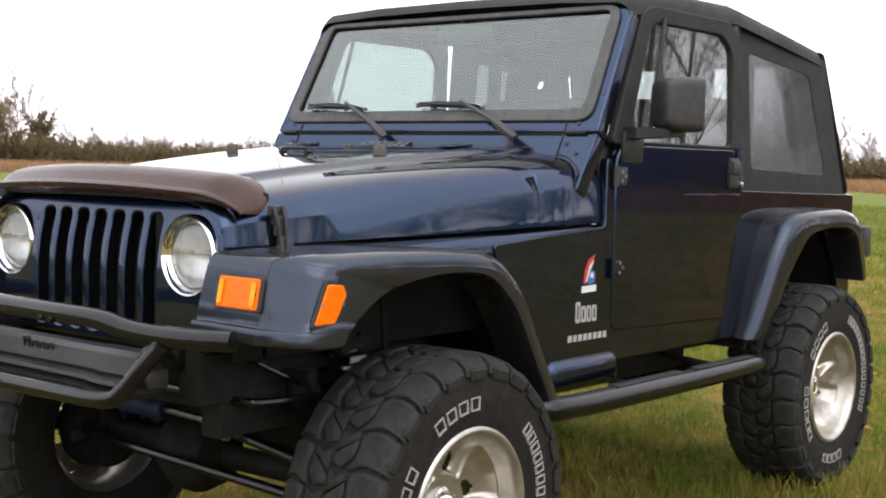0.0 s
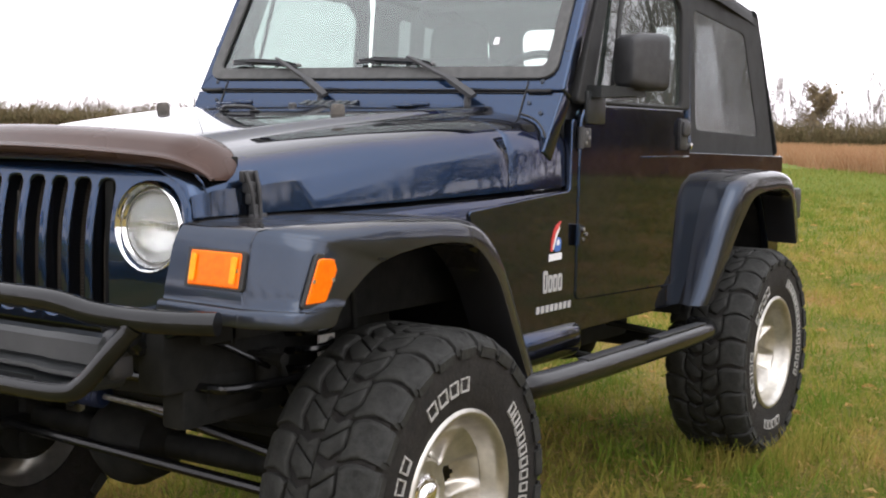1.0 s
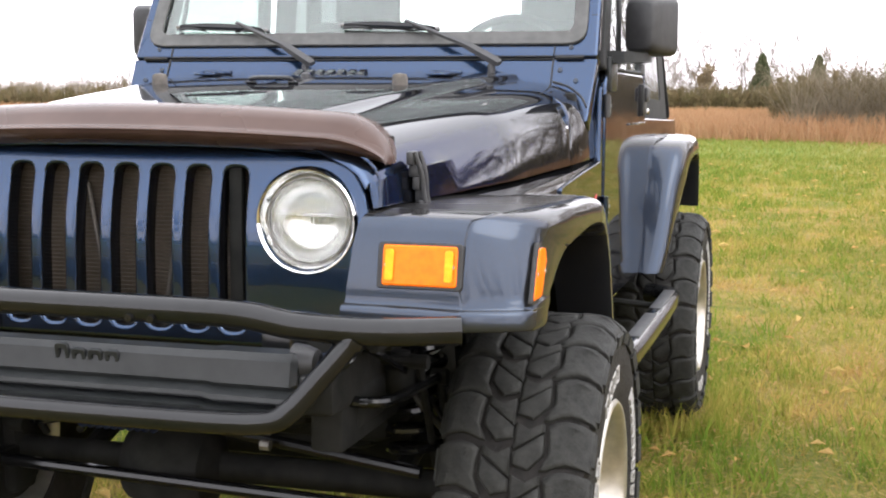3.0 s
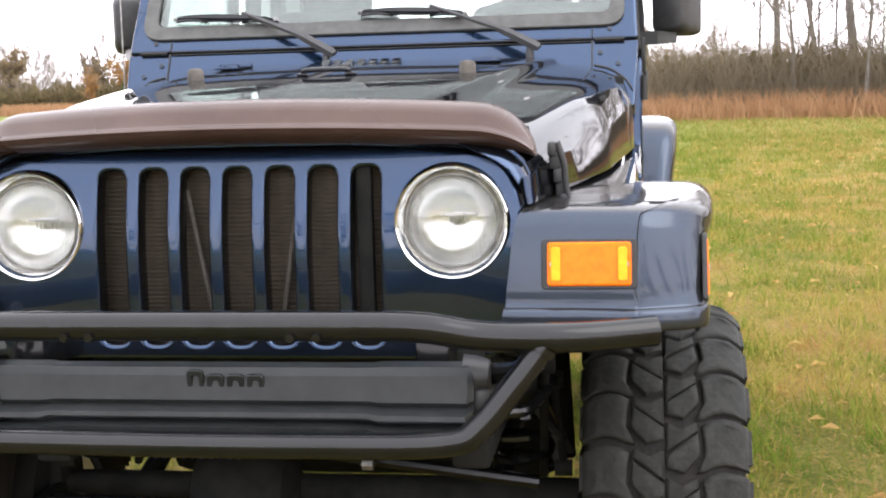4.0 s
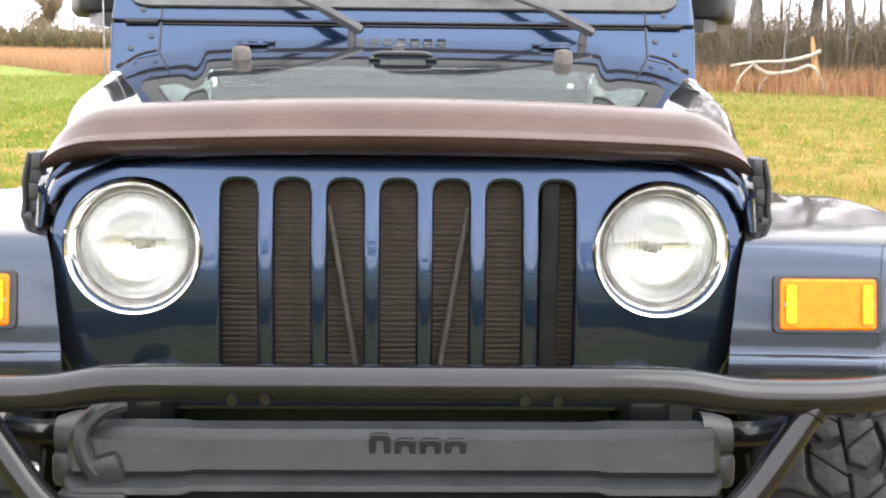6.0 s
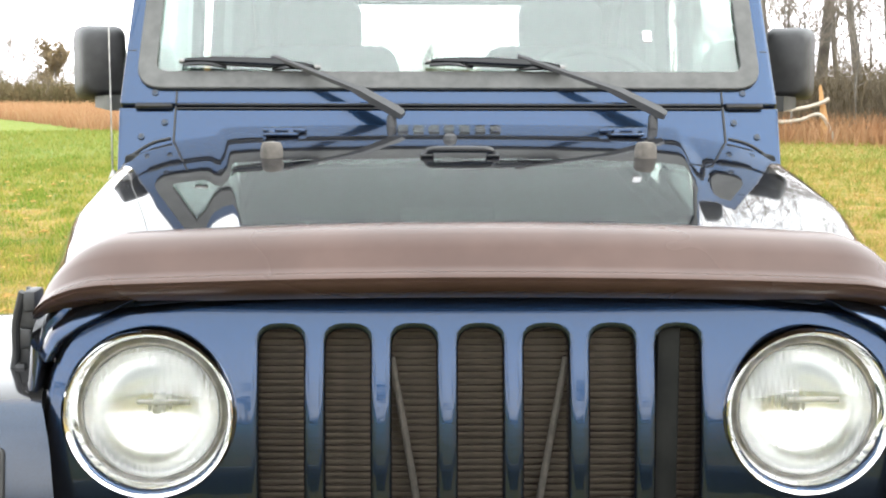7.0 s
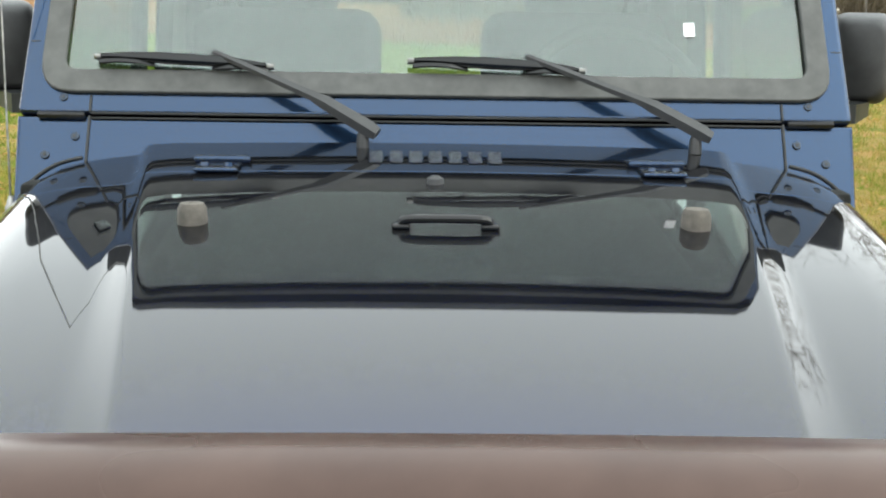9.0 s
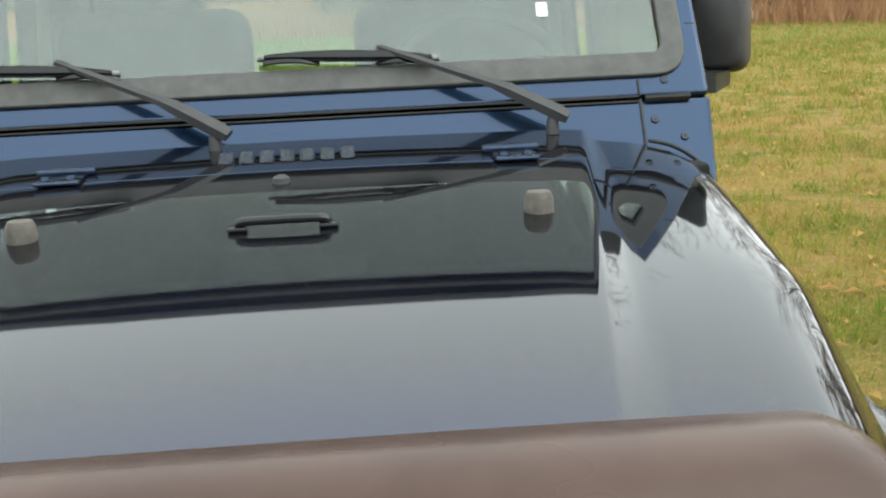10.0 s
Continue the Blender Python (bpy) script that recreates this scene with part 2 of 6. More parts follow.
def mirrored(me):
    """The mesh for the other side of the car."""
    other = me.copy()
    other.transform(Matrix.Diagonal((-1, 1, 1, 1)))
    other.flip_normals()
    return other


def both(name, bm, material, parent, label="", angle=35):
    a = part(name, bm, material, parent, label, angle)
    b = part(name, mirrored(a.data), material, parent, label, angle)
    return a, b


# ---- the vehicle: its front looks along -y, its left side along +x ----
car = thing("off_road_vehicle", "dark blue off-road vehicle with black soft top parked on grass", "car")
R_TYRE, HUB_Z, HUB_F, AXLE_F, AXLE_R = 0.41, 0.440, 0.388, 0.005, 2.275


def hood_half(y):
    return min(0.522 + 0.20 * (y + 0.5), 0.640 + 0.09 * (y - 0.09), 0.692)


def hood_top(y):
    return 1.297 + 0.0969 * (y - 0.23) - 0.0405 * (y - 0.23) ** 2


def hood_row(y, drop=0.0, grow=0.0):
    """A cross-section of the hood: flat raised middle, a narrow slope along its crease, then the shoulder and the rounded side."""
    hw, zc = hood_half(y) + grow, hood_top(y) - drop
    xi, xo = 0.3535 + 0.165 * y, 0.388 + 0.145 * y
    low = 1.062 + 0.03 * (y + 0.5)
    sh = hw - 0.11
    half = [(0, zc), (xi * 0.3, zc - 0.0006), (xi * 0.6, zc - 0.0022), (xi - 0.045, zc - 0.0048), (xi - 0.012, zc - 0.0066), (xi - 0.004, zc - 0.0074), (xi, zc - 0.0088), (xi + 0.005, zc - 0.0112),
            ((xi + xo) / 2, zc - 0.0172), (xo - 0.005, zc - 0.0222), (xo + 0.005, zc - 0.0247), (xo + 0.018, zc - 0.0262), (xo + (sh - xo) * 0.65, zc - 0.0300),
            (sh, zc - 0.0345), (hw - 0.075, zc - 0.042), (hw - 0.045, zc - 0.055), (hw - 0.022, zc - 0.075), (hw - 0.008, zc - 0.104), (hw, (zc + low) / 2 - 0.02), (hw + 0.004, low)]
    return [Vector((-x, y, z)) for x, z in half[:0:-1]] + [Vector((x, y, z)) for x, z in half]


bm = bmesh.new()
rows = [hood_row(-0.496, 0.014), hood_row(-0.490, 0.005)] + [hood_row(-0.46 + 0.056 * k) for k in range(18)] + [hood_row(0.547), hood_row(0.549, 0.006)]
rows = [[Vector((v.x, v.y, max(v.z, 1.062 + 0.03 * (v.y + 0.5)))) for v in r] for r in rows]
for r, back in ((rows[0], 0.0345), (rows[1], 0.029)):
    for v in r:
        v.y += back * max(0.0, min(1.0, (abs(v.x) - 0.40) / 0.06))
loft(bm, rows)
hood = part("hood", bm, PAINT, car, "dark blue hood with a raised middle", 50)

# rolled front edge of the hood, framing the grille
rows = []
for v in hood_row(-0.470, 0.004, 0.001):
    p = Vector((v.x, 0, max(v.z, 1.058)))
    low = max(0.0, min(1.0, (1.16 - p.z) / 0.10))
    inw = (Vector((math.copysign(0.30, v.x) if abs(v.x) > 0.30 else v.x, 0, 1.03)) - p).normalized()
    wd = (1.0 - 0.38 * low) * max(0.04, min(1.0, (abs(v.x) - 0.38) / 0.09))
    rows.append([p + inw * (d * wd) + Vector((0, y, 0)) for d, y in ((-0.001, -0.452), (0.001, -0.464), (0.005, -0.477), (0.011, -0.488), (0.018, -0.496), (0.025, -0.499), (0.029, -0.496), (0.030, -0.470))])
for side in (rows[:9], rows[-9:]):
    bm = bmesh.new()
    loft(bm, side)
    part("hood_lip", bm, PAINT, hood, "", 60)

# grille panel
slots = [rounded([(x - 0.026, 0.817), (x + 0.026, 0.817), (x + 0.026, 1.128), (x - 0.026, 1.128)], 0.022) for x in [0.0777 * k for k in range(-3, 4)]]
rim = rounded([(-0.46, 0.79), (0.46, 0.79), (0.505, 0.90), (0.510, 1.07), (0.470, 1.147), (0.25, 1.170), (0, 1.176), (-0.25, 1.170), (-0.470, 1.147), (-0.510, 1.07), (-0.505, 0.90)],
              [0.03, 0.03, 0.05, 0.06, 0.06, 0.1, 0.1, 0.1, 0.06, 0.06, 0.05])
me = plate([rim] + slots + [circle(sx * 0.385, 1.0325, 0.090) for sx in (-1, 1)], 0.045, 0.008, Matrix.Translation((0, -0.481, 0)) @ FRONT)
bm = bmesh.new()
bm.from_mesh(me)
for k in range(16):
    z = 0.96 + 0.0135 * k
    bmesh.ops.bisect_plane(bm, geom=bm.verts[:] + bm.edges[:] + bm.faces[:], plane_co=(0, 0, z), plane_no=(0, 0, 1))
for v in bm.verts:
    v.co.y += 0.85 * max(0.0, v.co.z - 0.95) ** 2 + 1.0 * max(0.0, v.co.z - 1.140) ** 2
gap = [[(x * k, 0.97 + (z - 0.97) * k) for x, z in rim] for k in (1.004, 0.95)]
part("grille_surround", plate(gap, 0.02, 0.002, Matrix.Translation((0, -0.452, 0)) @ FRONT), PAINT, car)
part("grille", bm, PAINT, car, "blue grille panel with seven upright slots", 40)

# front fenders and flares
FLARE_F = [((-0.520, 0.846), (-0.41, 0.848)), ((-0.555, 0.849), (-0.40, 0.852)), ((-0.565, 0.857), (-0.395, 0.860)), ((-0.564, 0.880), (-0.385, 0.876)), ((-0.557, 0.888), (-0.379, 0.882)), ((-0.549, 0.892), (-0.375, 0.886)), ((-0.545, 0.93), (-0.345, 0.912)), ((-0.533, 1.0), (-0.29, 0.95)),
           ((-0.522, 1.034), (-0.25, 0.970)), ((-0.500, 1.050), (-0.22, 0.980)), ((-0.42, 1.058), (-0.17, 0.99)), ((-0.22, 1.062), (-0.08, 1.0)), ((0.0, 1.058), (0.02, 1.0)),
           ((0.13, 1.043), (0.11, 0.985)), ((0.22, 1.0), (0.18, 0.945)), ((0.30, 0.92), (0.255, 0.875)), ((0.40, 0.76), (0.345, 0.735)), ((0.50, 0.60), (0.44, 0.59))]
FLARE_R = [((1.76, 0.66), (1.86, 0.66)), ((1.80, 0.76), (1.90, 0.76)), ((1.86, 0.92), (1.965, 0.88)), ((1.92, 1.04), (2.03, 0.98)), ((1.99, 1.10), (2.10, 1.035)),
           ((2.12, 1.125), (2.2, 1.055)), ((2.30, 1.13), (2.33, 1.06)), ((2.48, 1.125), (2.46, 1.055)), ((2.60, 1.09), (2.56, 1.02)), ((2.68, 0.98), (2.62, 0.93)), ((2.73, 0.85), (2.67, 0.83))]


def flare(stations, inner, out_x, n=5, nose=lambda t: 0.0):
    o = catmull([(0, *a) for a, _ in stations], n)
    q = catmull([(0, *b) for _, b in stations], n)
    bm = bmesh.new()
    rows = []
    for i, (a, b) in enumerate(zip(o, q)):
        t = i / (len(o) - 1)
        xi, d = inner(t), (b - a)
        x1 = out_x(t)
        w = nose(t)
        rim3 = [(x1 - (0.058 + 0.072 * w), 0.0), (x1 - (0.055 + 0.071 * w), 0.001), (x1 - (0.051 + 0.0725 * w), 0.004 + 0.010 * w), (x1 - (0.046 + 0.075 * w), 0.012), (x1 - (0.040 + 0.076 * w), 0.02), (x1 - (0.036 + 0.072 * w), 0.03), (x1 - (0.020 + 0.032 * w), 0.10 + 0.06 * w), (x1 - (0.009 + 0.016 * w), 0.22 + 0.03 * w), (x1 - (0.003 + 0.004 * w), 0.38), (x1, 0.80)]
        rows.append([Vector((xi, a.y, a.z + 0.003)), Vector((xi + (rim3[0][0] - xi) * 0.6, a.y, a.z + 0.002))] + [Vector((x, *(a + d * k).yz)) for x, k in rim3] +
                    [Vector((x1, *b.yz)), Vector((x1 - 0.012, *(b + d * 0.06).yz)), Vector((x1 - 0.05, *(b + d * 0.02).yz)), Vector((0.70 if xi > 0.6 else min(0.64, x1 - .1), *(b - d * 0.05).yz))])
    loft(bm, rows)
    return bm


def hood_z(x, y):
    """Height of the hood's skin at a place."""
    row = [(v.x, v.z) for v in hood_row(y) if v.x >= 0]
    for (a, u), (b, w) in zip(row, row[1:]):
        if abs(x) <= b:
            return u + (w - u) * (abs(x) - a) / max(b - a, 1e-6)
    return row[-1][1]


def lerp_tab(tab, t):
    for (a, u), (b, v) in zip(tab, tab[1:]):
        if t <= b:
            return u + (v - u) * (t - a) / (b - a)
    return tab[-1][1]


both("front_flare", flare(FLARE_F, lambda t: lerp_tab([(0, 0.470), (0.338, 0.482), (0.515, 0.505), (0.60, 0.52), (0.735, 0.54), (0.824, 0.69), (1, 0.69)], t), lambda t: lerp_tab([(0, 0.824), (0.31, 0.824), (0.33, 0.820), (0.47, 0.828), (0.63, 0.845), (0.735, 0.85), (1, 0.83)], t), nose=lambda t: lerp_tab([(0, 1.0), (0.506, 1.0), (0.63, 0.0), (1, 0.0)], t)), FLARE_PAINT, car, "wide blue fender flare over the front tyre", 40)
both("rear_flare", flare(FLARE_R, lambda t: 0.69, lambda t: lerp_tab([(0, 0.79), (0.3, 0.84), (0.5, 0.85), (1, 0.83)], t)), FLARE_PAINT, car, "wide blue fender flare over the rear tyre", 40)

# tub sides, with the arches cut out of their outline
tub_line = rounded([(0.30, 1.052), (0.42, 0.80), (0.52, 0.665), (1.74, 0.665), (1.80, 0.76), (1.90, 0.95), (2.05, 1.06), (2.30, 1.09), (2.54, 1.04), (2.66, 0.86), (2.70, 0.72), (2.80, 0.72),
                    (2.815, 1.18), (1.76, 1.20), (0.90, 1.20), (0.90, 1.30), (0.87, 1.30), (0.87, 1.09), (0.62, 1.075)], 0.02, 3)
both("tub_side", plate([tub_line], 0.03, 0.004, Matrix.Translation((0.697, 0, 0)) @ SIDE), PAINT, car)
door_line = rounded([(0.915, 0.76), (1.70, 0.74), (1.775, 0.86), (1.775, 1.205), (1.70, 1.345), (0.95, 1.345), (0.915, 1.30)], [0.03, 0.06, 0.06, 0.03, 0.02, 0.03, 0.03], 4)
both("door", plate([door_line], 0.03, 0.006, Matrix.Translation((0.702, 0, 0)) @ SIDE), PAINT, car, "dark blue steel door, shut")

# cowl between hood and windscreen, and the upright wall behind it
bm = bmesh.new()
loft(bm, [hood_row(0.551, 0.006), hood_row(0.553)] + [hood_row(0.58 + 0.057 * k) for k in range(6)])
part("cowl", bm, PAINT, car, "blue cowl panel", 50)

# windscreen frame, leaning back
WS = Matrix.Translation((0, 0.812, 1.379)) @ Matrix.Rotation(radians(-27.5), 4, 'X') @ FRONT @ Matrix.Scale(0.98, 4)
ws_rim = rounded([(-0.722, 0), (0.722, 0), (0.704, 0.482), (-0.704, 0.482)], [0.012, 0.012, 0.05, 0.05])
ws_hole = rounded([(-0.666, 0.058), (0.666, 0.058), (0.652, 0.462), (-0.652, 0.462)], 0.045)
part("cowl_wall", plate([rounded([(-0.66, -0.24), (0.66, -0.24), (0.712, -0.20), (0.722, -0.004), (-0.722, -0.004), (-0.712, -0.20)], 0.004)], 0.06, 0.006, WS @ Matrix.Translation((0, 0, -0.031))), PAINT, car)
part("windscreen_frame", plate([ws_rim, ws_hole], 0.06, 0.008, WS @ Matrix.Translation((0, 0, -0.03))), PAINT, car, "blue folding windscreen frame")
ws_seal = rounded([(-0.688, 0.037), (0.688, 0.037), (0.672, 0.471), (-0.672, 0.471)], 0.060)
ws_gl = rounded([(-0.646, 0.080), (0.646, 0.080), (0.634, 0.452), (-0.634, 0.452)], 0.025)
part("windscreen_seal", plate([ws_seal, ws_gl], 0.012, 0.003, WS @ Matrix.Translation((0, 0, 0.004))), SEAL_GREY, car, "grey-black rubber windscreen seal")
gl = part("windscreen", plate([ws_hole], 0.005, 0, WS @ Matrix.Translation((0, 0, -0.006))), GLASS, car, "greenish windscreen glass, lightly dusty")
gl.visible_shadow = False

# soft top
bm = bmesh.new()
rows = []
for y, z, w in ((1.008, 1.800, 0.690), (1.033, 1.832, 0.687), (1.32, 1.866, 0.672), (1.78, 1.874, 0.665), (1.86, 1.868, 0.66), (2.20, 1.828, 0.655), (2.56, 1.785, 0.645), (2.60, 1.765, 0.64), (2.625, 1.72, 0.64)):
    half = [(0, z + 0.012), (w * 0.6, z + 0.008), (w - 0.04, z - 0.004), (w - 0.01, z - 0.022), (w, z - 0.05), (w + 0.004, z - 0.075)]
    rows.append([Vector((-x, y, zz)) for x, zz in half[:0:-1]] + [Vector((x, y, zz)) for x, zz in half])
loft(bm, rows)
part("soft_top_roof", bm, FABRIC, car, "black fabric roof", 50)
VINYL = glass_material("hazy_vinyl", (0.12, 0.128, 0.13), 0.06, 0.030, 0.03)
bump(VINYL.node_tree, VINYL.node_tree.nodes["Principled BSDF"], noise_tex(VINYL.node_tree, 6, 3, stretch=(1, 0.9, 1.4)), 0.22, 0.012)
QS = Matrix.Translation((0.672, 0, 1.19)) @ Matrix.Rotation(radians(-3.5), 4, 'Y') @ SIDE
q_line = rounded([(1.79, -0.01), (2.80, -0.03), (2.62, 0.545), (2.20, 0.60), (1.86, 0.635), (1.755, 0.64), (1.755, 0.2)], 0.015, 3)
q_win = rounded([(1.93, 0.09), (2.60, 0.07), (2.46, 0.47), (1.93, 0.52)], 0.03, 4)
both("soft_top_side", plate([q_line, q_win], 0.01, 0.003, QS), FABRIC, car, "black fabric rear quarter of the soft top")
for w in both("quarter_window", plate([q_win], 0.004, 0, QS), VINYL, car, "hazy clear vinyl rear side window"):
    w.visible_shadow = False
TB = Matrix.Translation((0, 2.815, 1.18)) @ Matrix.Rotation(radians(-180), 4, 'Z') @ Matrix.Rotation(radians(-17.5), 4, 'X') @ FRONT
b_line = rounded([(-0.69, 0), (0.69, 0), (0.635, 0.62), (-0.635, 0.62)], 0.03)
b_win = rounded([(-0.50, 0.06), (0.50, 0.06), (0.46, 0.56), (-0.46, 0.56)], 0.06)
part("soft_top_back", plate([b_line, b_win], 0.01, 0.003, TB), FABRIC, car)
part("rear_window", plate([b_win], 0.004, 0, TB), glass_material("clear_vinyl", (0.90, 0.92, 0.92), 0.0, 0.04), car, "clear vinyl rear window").visible_shadow = False

# floor, firewall, tailgate and inner fenders
bm = bmesh.new()
box(bm, (0, 1.75, 0.70), (1.34, 2.1, 0.05), 0.01)
part("floor_pan", bm, DARK, car)
bm = bmesh.new()
box(bm, (0, 2.80, 0.95), (1.38, 0.05, 0.46), 0.02)
part("tailgate", bm, PAINT, car)
bm = bmesh.new()
box(bm, (0, 0.70, 0.98), (1.34, 0.05, 0.60), 0.01)
part("firewall", bm, DARK, car)
bm = bmesh.new()
box(bm, (0.50, 0.10, 0.90), (0.02, 1.1, 0.24), 0.004)
both("inner_fender", bm, DARK, car)
bm = bmesh.new()
rows = []
for k in range(21):
    y = -0.47 + 1.345 * k / 20
    low, xo = 1.056 + 0.03 * (y + 0.5), min(0.705, 0.66 + 0.14 * (y + 0.47))
    rows.append([Vector((hood_half(y) - 0.03, y, low - 0.002)), Vector((xo - 0.03, y, low - 0.003)), Vector((xo - 0.008, y, low - 0.008)), Vector((xo, y, low - 0.020)), Vector((xo, y, low - 0.06))])
loft(bm, rows)
both("fender", bm, PAINT, car, "flat-topped blue front fender")


# wheels
def tyre_mesh():
    bm = bmesh.new()
    R = R_TYRE - 0.014
    lathe(bm, [(0.115, 0.205), (0.135, 0.215), (0.147, 0.25), (0.152, 0.30), (0.149, 0.345), (0.141, 0.38), (0.125, R - 0.008), (0.08, R), (0, R + 0.002),
               (-0.08, R), (-0.125, R - 0.008), (-0.141, 0.38), (-0.149, 0.345), (-0.152, 0.30), (-0.147, 0.25), (-0.135, 0.215), (-0.115, 0.205)], 72)
    return bm


def block_mesh(quad, lift, R):
    """A tread block: an outline in (along the axle, round the tyre) raised over the carcass."""
    bm = bmesh.new()
    c = Vector((sum(q[0] for q in quad) / len(quad), sum(q[1] for q in quad) / len(quad)))
    rings = []
    for inset, h in ((-0.03, -0.008), (0.0, lift * 0.62), (0.07, lift * 0.90), (0.24, lift)):
        ring = []
        for a, t, dr in quad:
            p = Vector((a, t)) * (1 - inset) + c * inset
            r = R + h + dr - 0.010 * (p.x / 0.13) ** 4
            ring.append(bm.verts.new((p.x, r * math.cos(p.y), r * math.sin(p.y))))
        rings.append(ring)
    k = len(quad)
    for lo, hi in zip(rings, rings[1:]):
        for i in range(k):
            bm.faces.new((lo[i], lo[(i + 1) % k], hi[(i + 1) % k], hi[i]))
    bm.faces.new(rings[-1])
    return bm


def biter_mesh(sd, a0, a1, R):
    bm = bmesh.new()
    vs = []
    for a, r in ((0.150, R - 0.020), (0.159, 0.372), (0.155, 0.348)):
        for t in (a0, a1):
            for off in (0.0, -0.012):
                vs.append(bm.verts.new((sd * (a + off), r * math.cos(t), r * math.sin(t))))
    for i in (0, 4):
        b = vs[i:i + 8]
        for f in ((0, 2, 6, 4), (0, 1, 5, 4), (2, 3, 7, 6)):
            bm.faces.new([b[q] for q in f])
    bm.faces.new([vs[q] for q in (8, 10, 11, 9)])
    return bm


N_PITCH = 25


def tread_kinds():
    """The meshes of one pitch of the tread, both halves."""
    R, step, kinds = R_TYRE - 0.014, math.tau / N_PITCH, []
    for sd in (1, -1):
        o = 0.0 if sd > 0 else 0.5 * step
        q = lambda pts: [(sd * a, o + t * step, dr) for a, t, dr in pts]
        # two interlocking blocks beside the centre line, parted by a slanting sipe
        pts, skew, lift = [(0.002, 0.06, 0), (0.030, 0.20, 0), (0.058, 0.05, 0), (0.064, 0.66, 0), (0.034, 0.99, 0), (0.002, 0.90, 0)], 0.20, 0.013
        a, b = 0.5 + skew, 0.5 - skew
        left = lambda k: (pts[0][0] + (pts[5][0] - pts[0][0]) * k, pts[0][1] + (pts[5][1] - pts[0][1]) * k, 0)
        right = lambda k: (pts[2][0] + (pts[3][0] - pts[2][0]) * k, pts[2][1] + (pts[3][1] - pts[2][1]) * k, 0)
        kinds.append(block_mesh(q([pts[0], pts[1], pts[2], right(b - 0.03), left(a - 0.03)]), lift, R))
        kinds.append(block_mesh(q([left(a + 0.03), right(b + 0.03), pts[3], pts[4], pts[5]]), lift * 0.94, R))
        # a broad shoulder block with swept, curving edges
        kinds.append(block_mesh(q([(0.070, 0.34, 0), (0.066, 0.12, 0), (0.080, 0.02, 0), (0.104, -0.03, 0), (0.130, 0.00, 0), (0.152, 0.06, -0.008), (0.152, 0.93, -0.008), (0.130, 0.88, 0), (0.106, 0.85, 0), (0.087, 0.90, 0), (0.070, 0.99, 0), (0.056, 1.00, 0), (0.072, 0.68, 0)]), 0.014, R))
        kinds.append(biter_mesh(sd, o + 0.12 * step, o + 0.82 * step, R))
    out = []
    for bm in kinds:
        me = mesh_of(bm, "tread_block")
        me.materials.append(TREAD_RUBBER)
        smooth(me, 50)
        out.append(me)
    return out


TREAD = tread_kinds()


def rim_mesh():
    """A dished rim whose face has six scooped openings."""
    bm = bmesh.new()
    lathe(bm, [(0.140, 0.224), (0.147, 0.218), (0.147, 0.212), (0.140, 0.203), (0.120, 0.196), (0.098, 0.190), (0.085, 0.184)], 72)
    lathe(bm, [(0.085, 0.186), (-0.10, 0.19), (-0.13, 0.212)], 48)
    nr, na = 20, 144
    grid = []
    for i in range(nr + 1):
        r = 0.052 + (0.184 - 0.052) * i / nr
        u = i / nr
        row = []
        for k in range(na):
            t = k * math.tau / na
            across = abs((t * 6 / math.tau + 0.5) % 1 - 0.5) * math.tau / 6 * r
            side = min(1.0, max(0.0, (0.043 - across) / 0.017))
            near = min(1.0, max(0.0, (r - 0.086) / 0.018))
            scoop = side * side * (3 - 2 * side) * near * near * (3 - 2 * near) * max(0.0, 1 - ((r - 0.105) / 0.080) ** 2) ** 0.6
            x = 0.040 + 0.016 * u + 0.029 * u ** 4 - 0.034 * scoop
            row.append(bm.verts.new((x, r * math.cos(t), r * math.sin(t))))
        grid.append(row)
    for i in range(nr):
        for k in range(na):
            t = (k + 0.5) * math.tau / na
            r = 0.052 + 0.132 * (i + 0.5) / nr
            across = abs((t * 6 / math.tau + 0.5) % 1 - 0.5) * math.tau / 6 * r
            if (r - 0.118) ** 2 + across ** 2 < 0.0240 ** 2:
                continue
            bm.faces.new((grid[i][k], grid[i][(k + 1) % na], grid[i + 1][(k + 1) % na], grid[i + 1][k]))
    return bm


def cap_mesh():
    bm = bmesh.new()
    lathe(bm, [(0.036, 0.056), (0.046, 0.053), (0.049, 0.045), (0.060, 0.040), (0.067, 0.030), (0.069, 0.001)], 32)
    return bm


def letter_mesh(width, tall=0.036):
    """One raised hollow bar of the sidewall lettering."""
    bm = bmesh.new()
    t1, x, ri = radians(width) / 2, 0.1515, 0.268
    ring = lambda dx, k: [bm.verts.new((x + dx, r * math.cos(t), r * math.sin(t))) for t, r in ((-t1 + k / 0.28, ri + k), (t1 - k / 0.28, ri + k), (t1 - k / 0.28, ri + tall - k), (-t1 + k / 0.28, ri + tall - k))]
    rows = [ring(-0.004, 0.0), ring(0.0025, 0.0005), ring(0.0025, 0.0042), ring(-0.004, 0.0047)]
    for a, b in zip(rows, rows[1:]):
        for i in range(4):
            bm.faces.new((a[i], a[(i + 1) % 4], b[(i + 1) % 4], b[i]))
    return bm


WHITE_RUBBER = simple("white_letter_rubber", (0.16, 0.157, 0.148), (0.46, 0.45, 0.42), 0.8, 0, 110)
LETTERS = [mesh_of(letter_mesh(w), "lettering_bar") for w in (7.4, 4.9)]
for me in LETTERS:
    me.materials.append(WHITE_RUBBER)


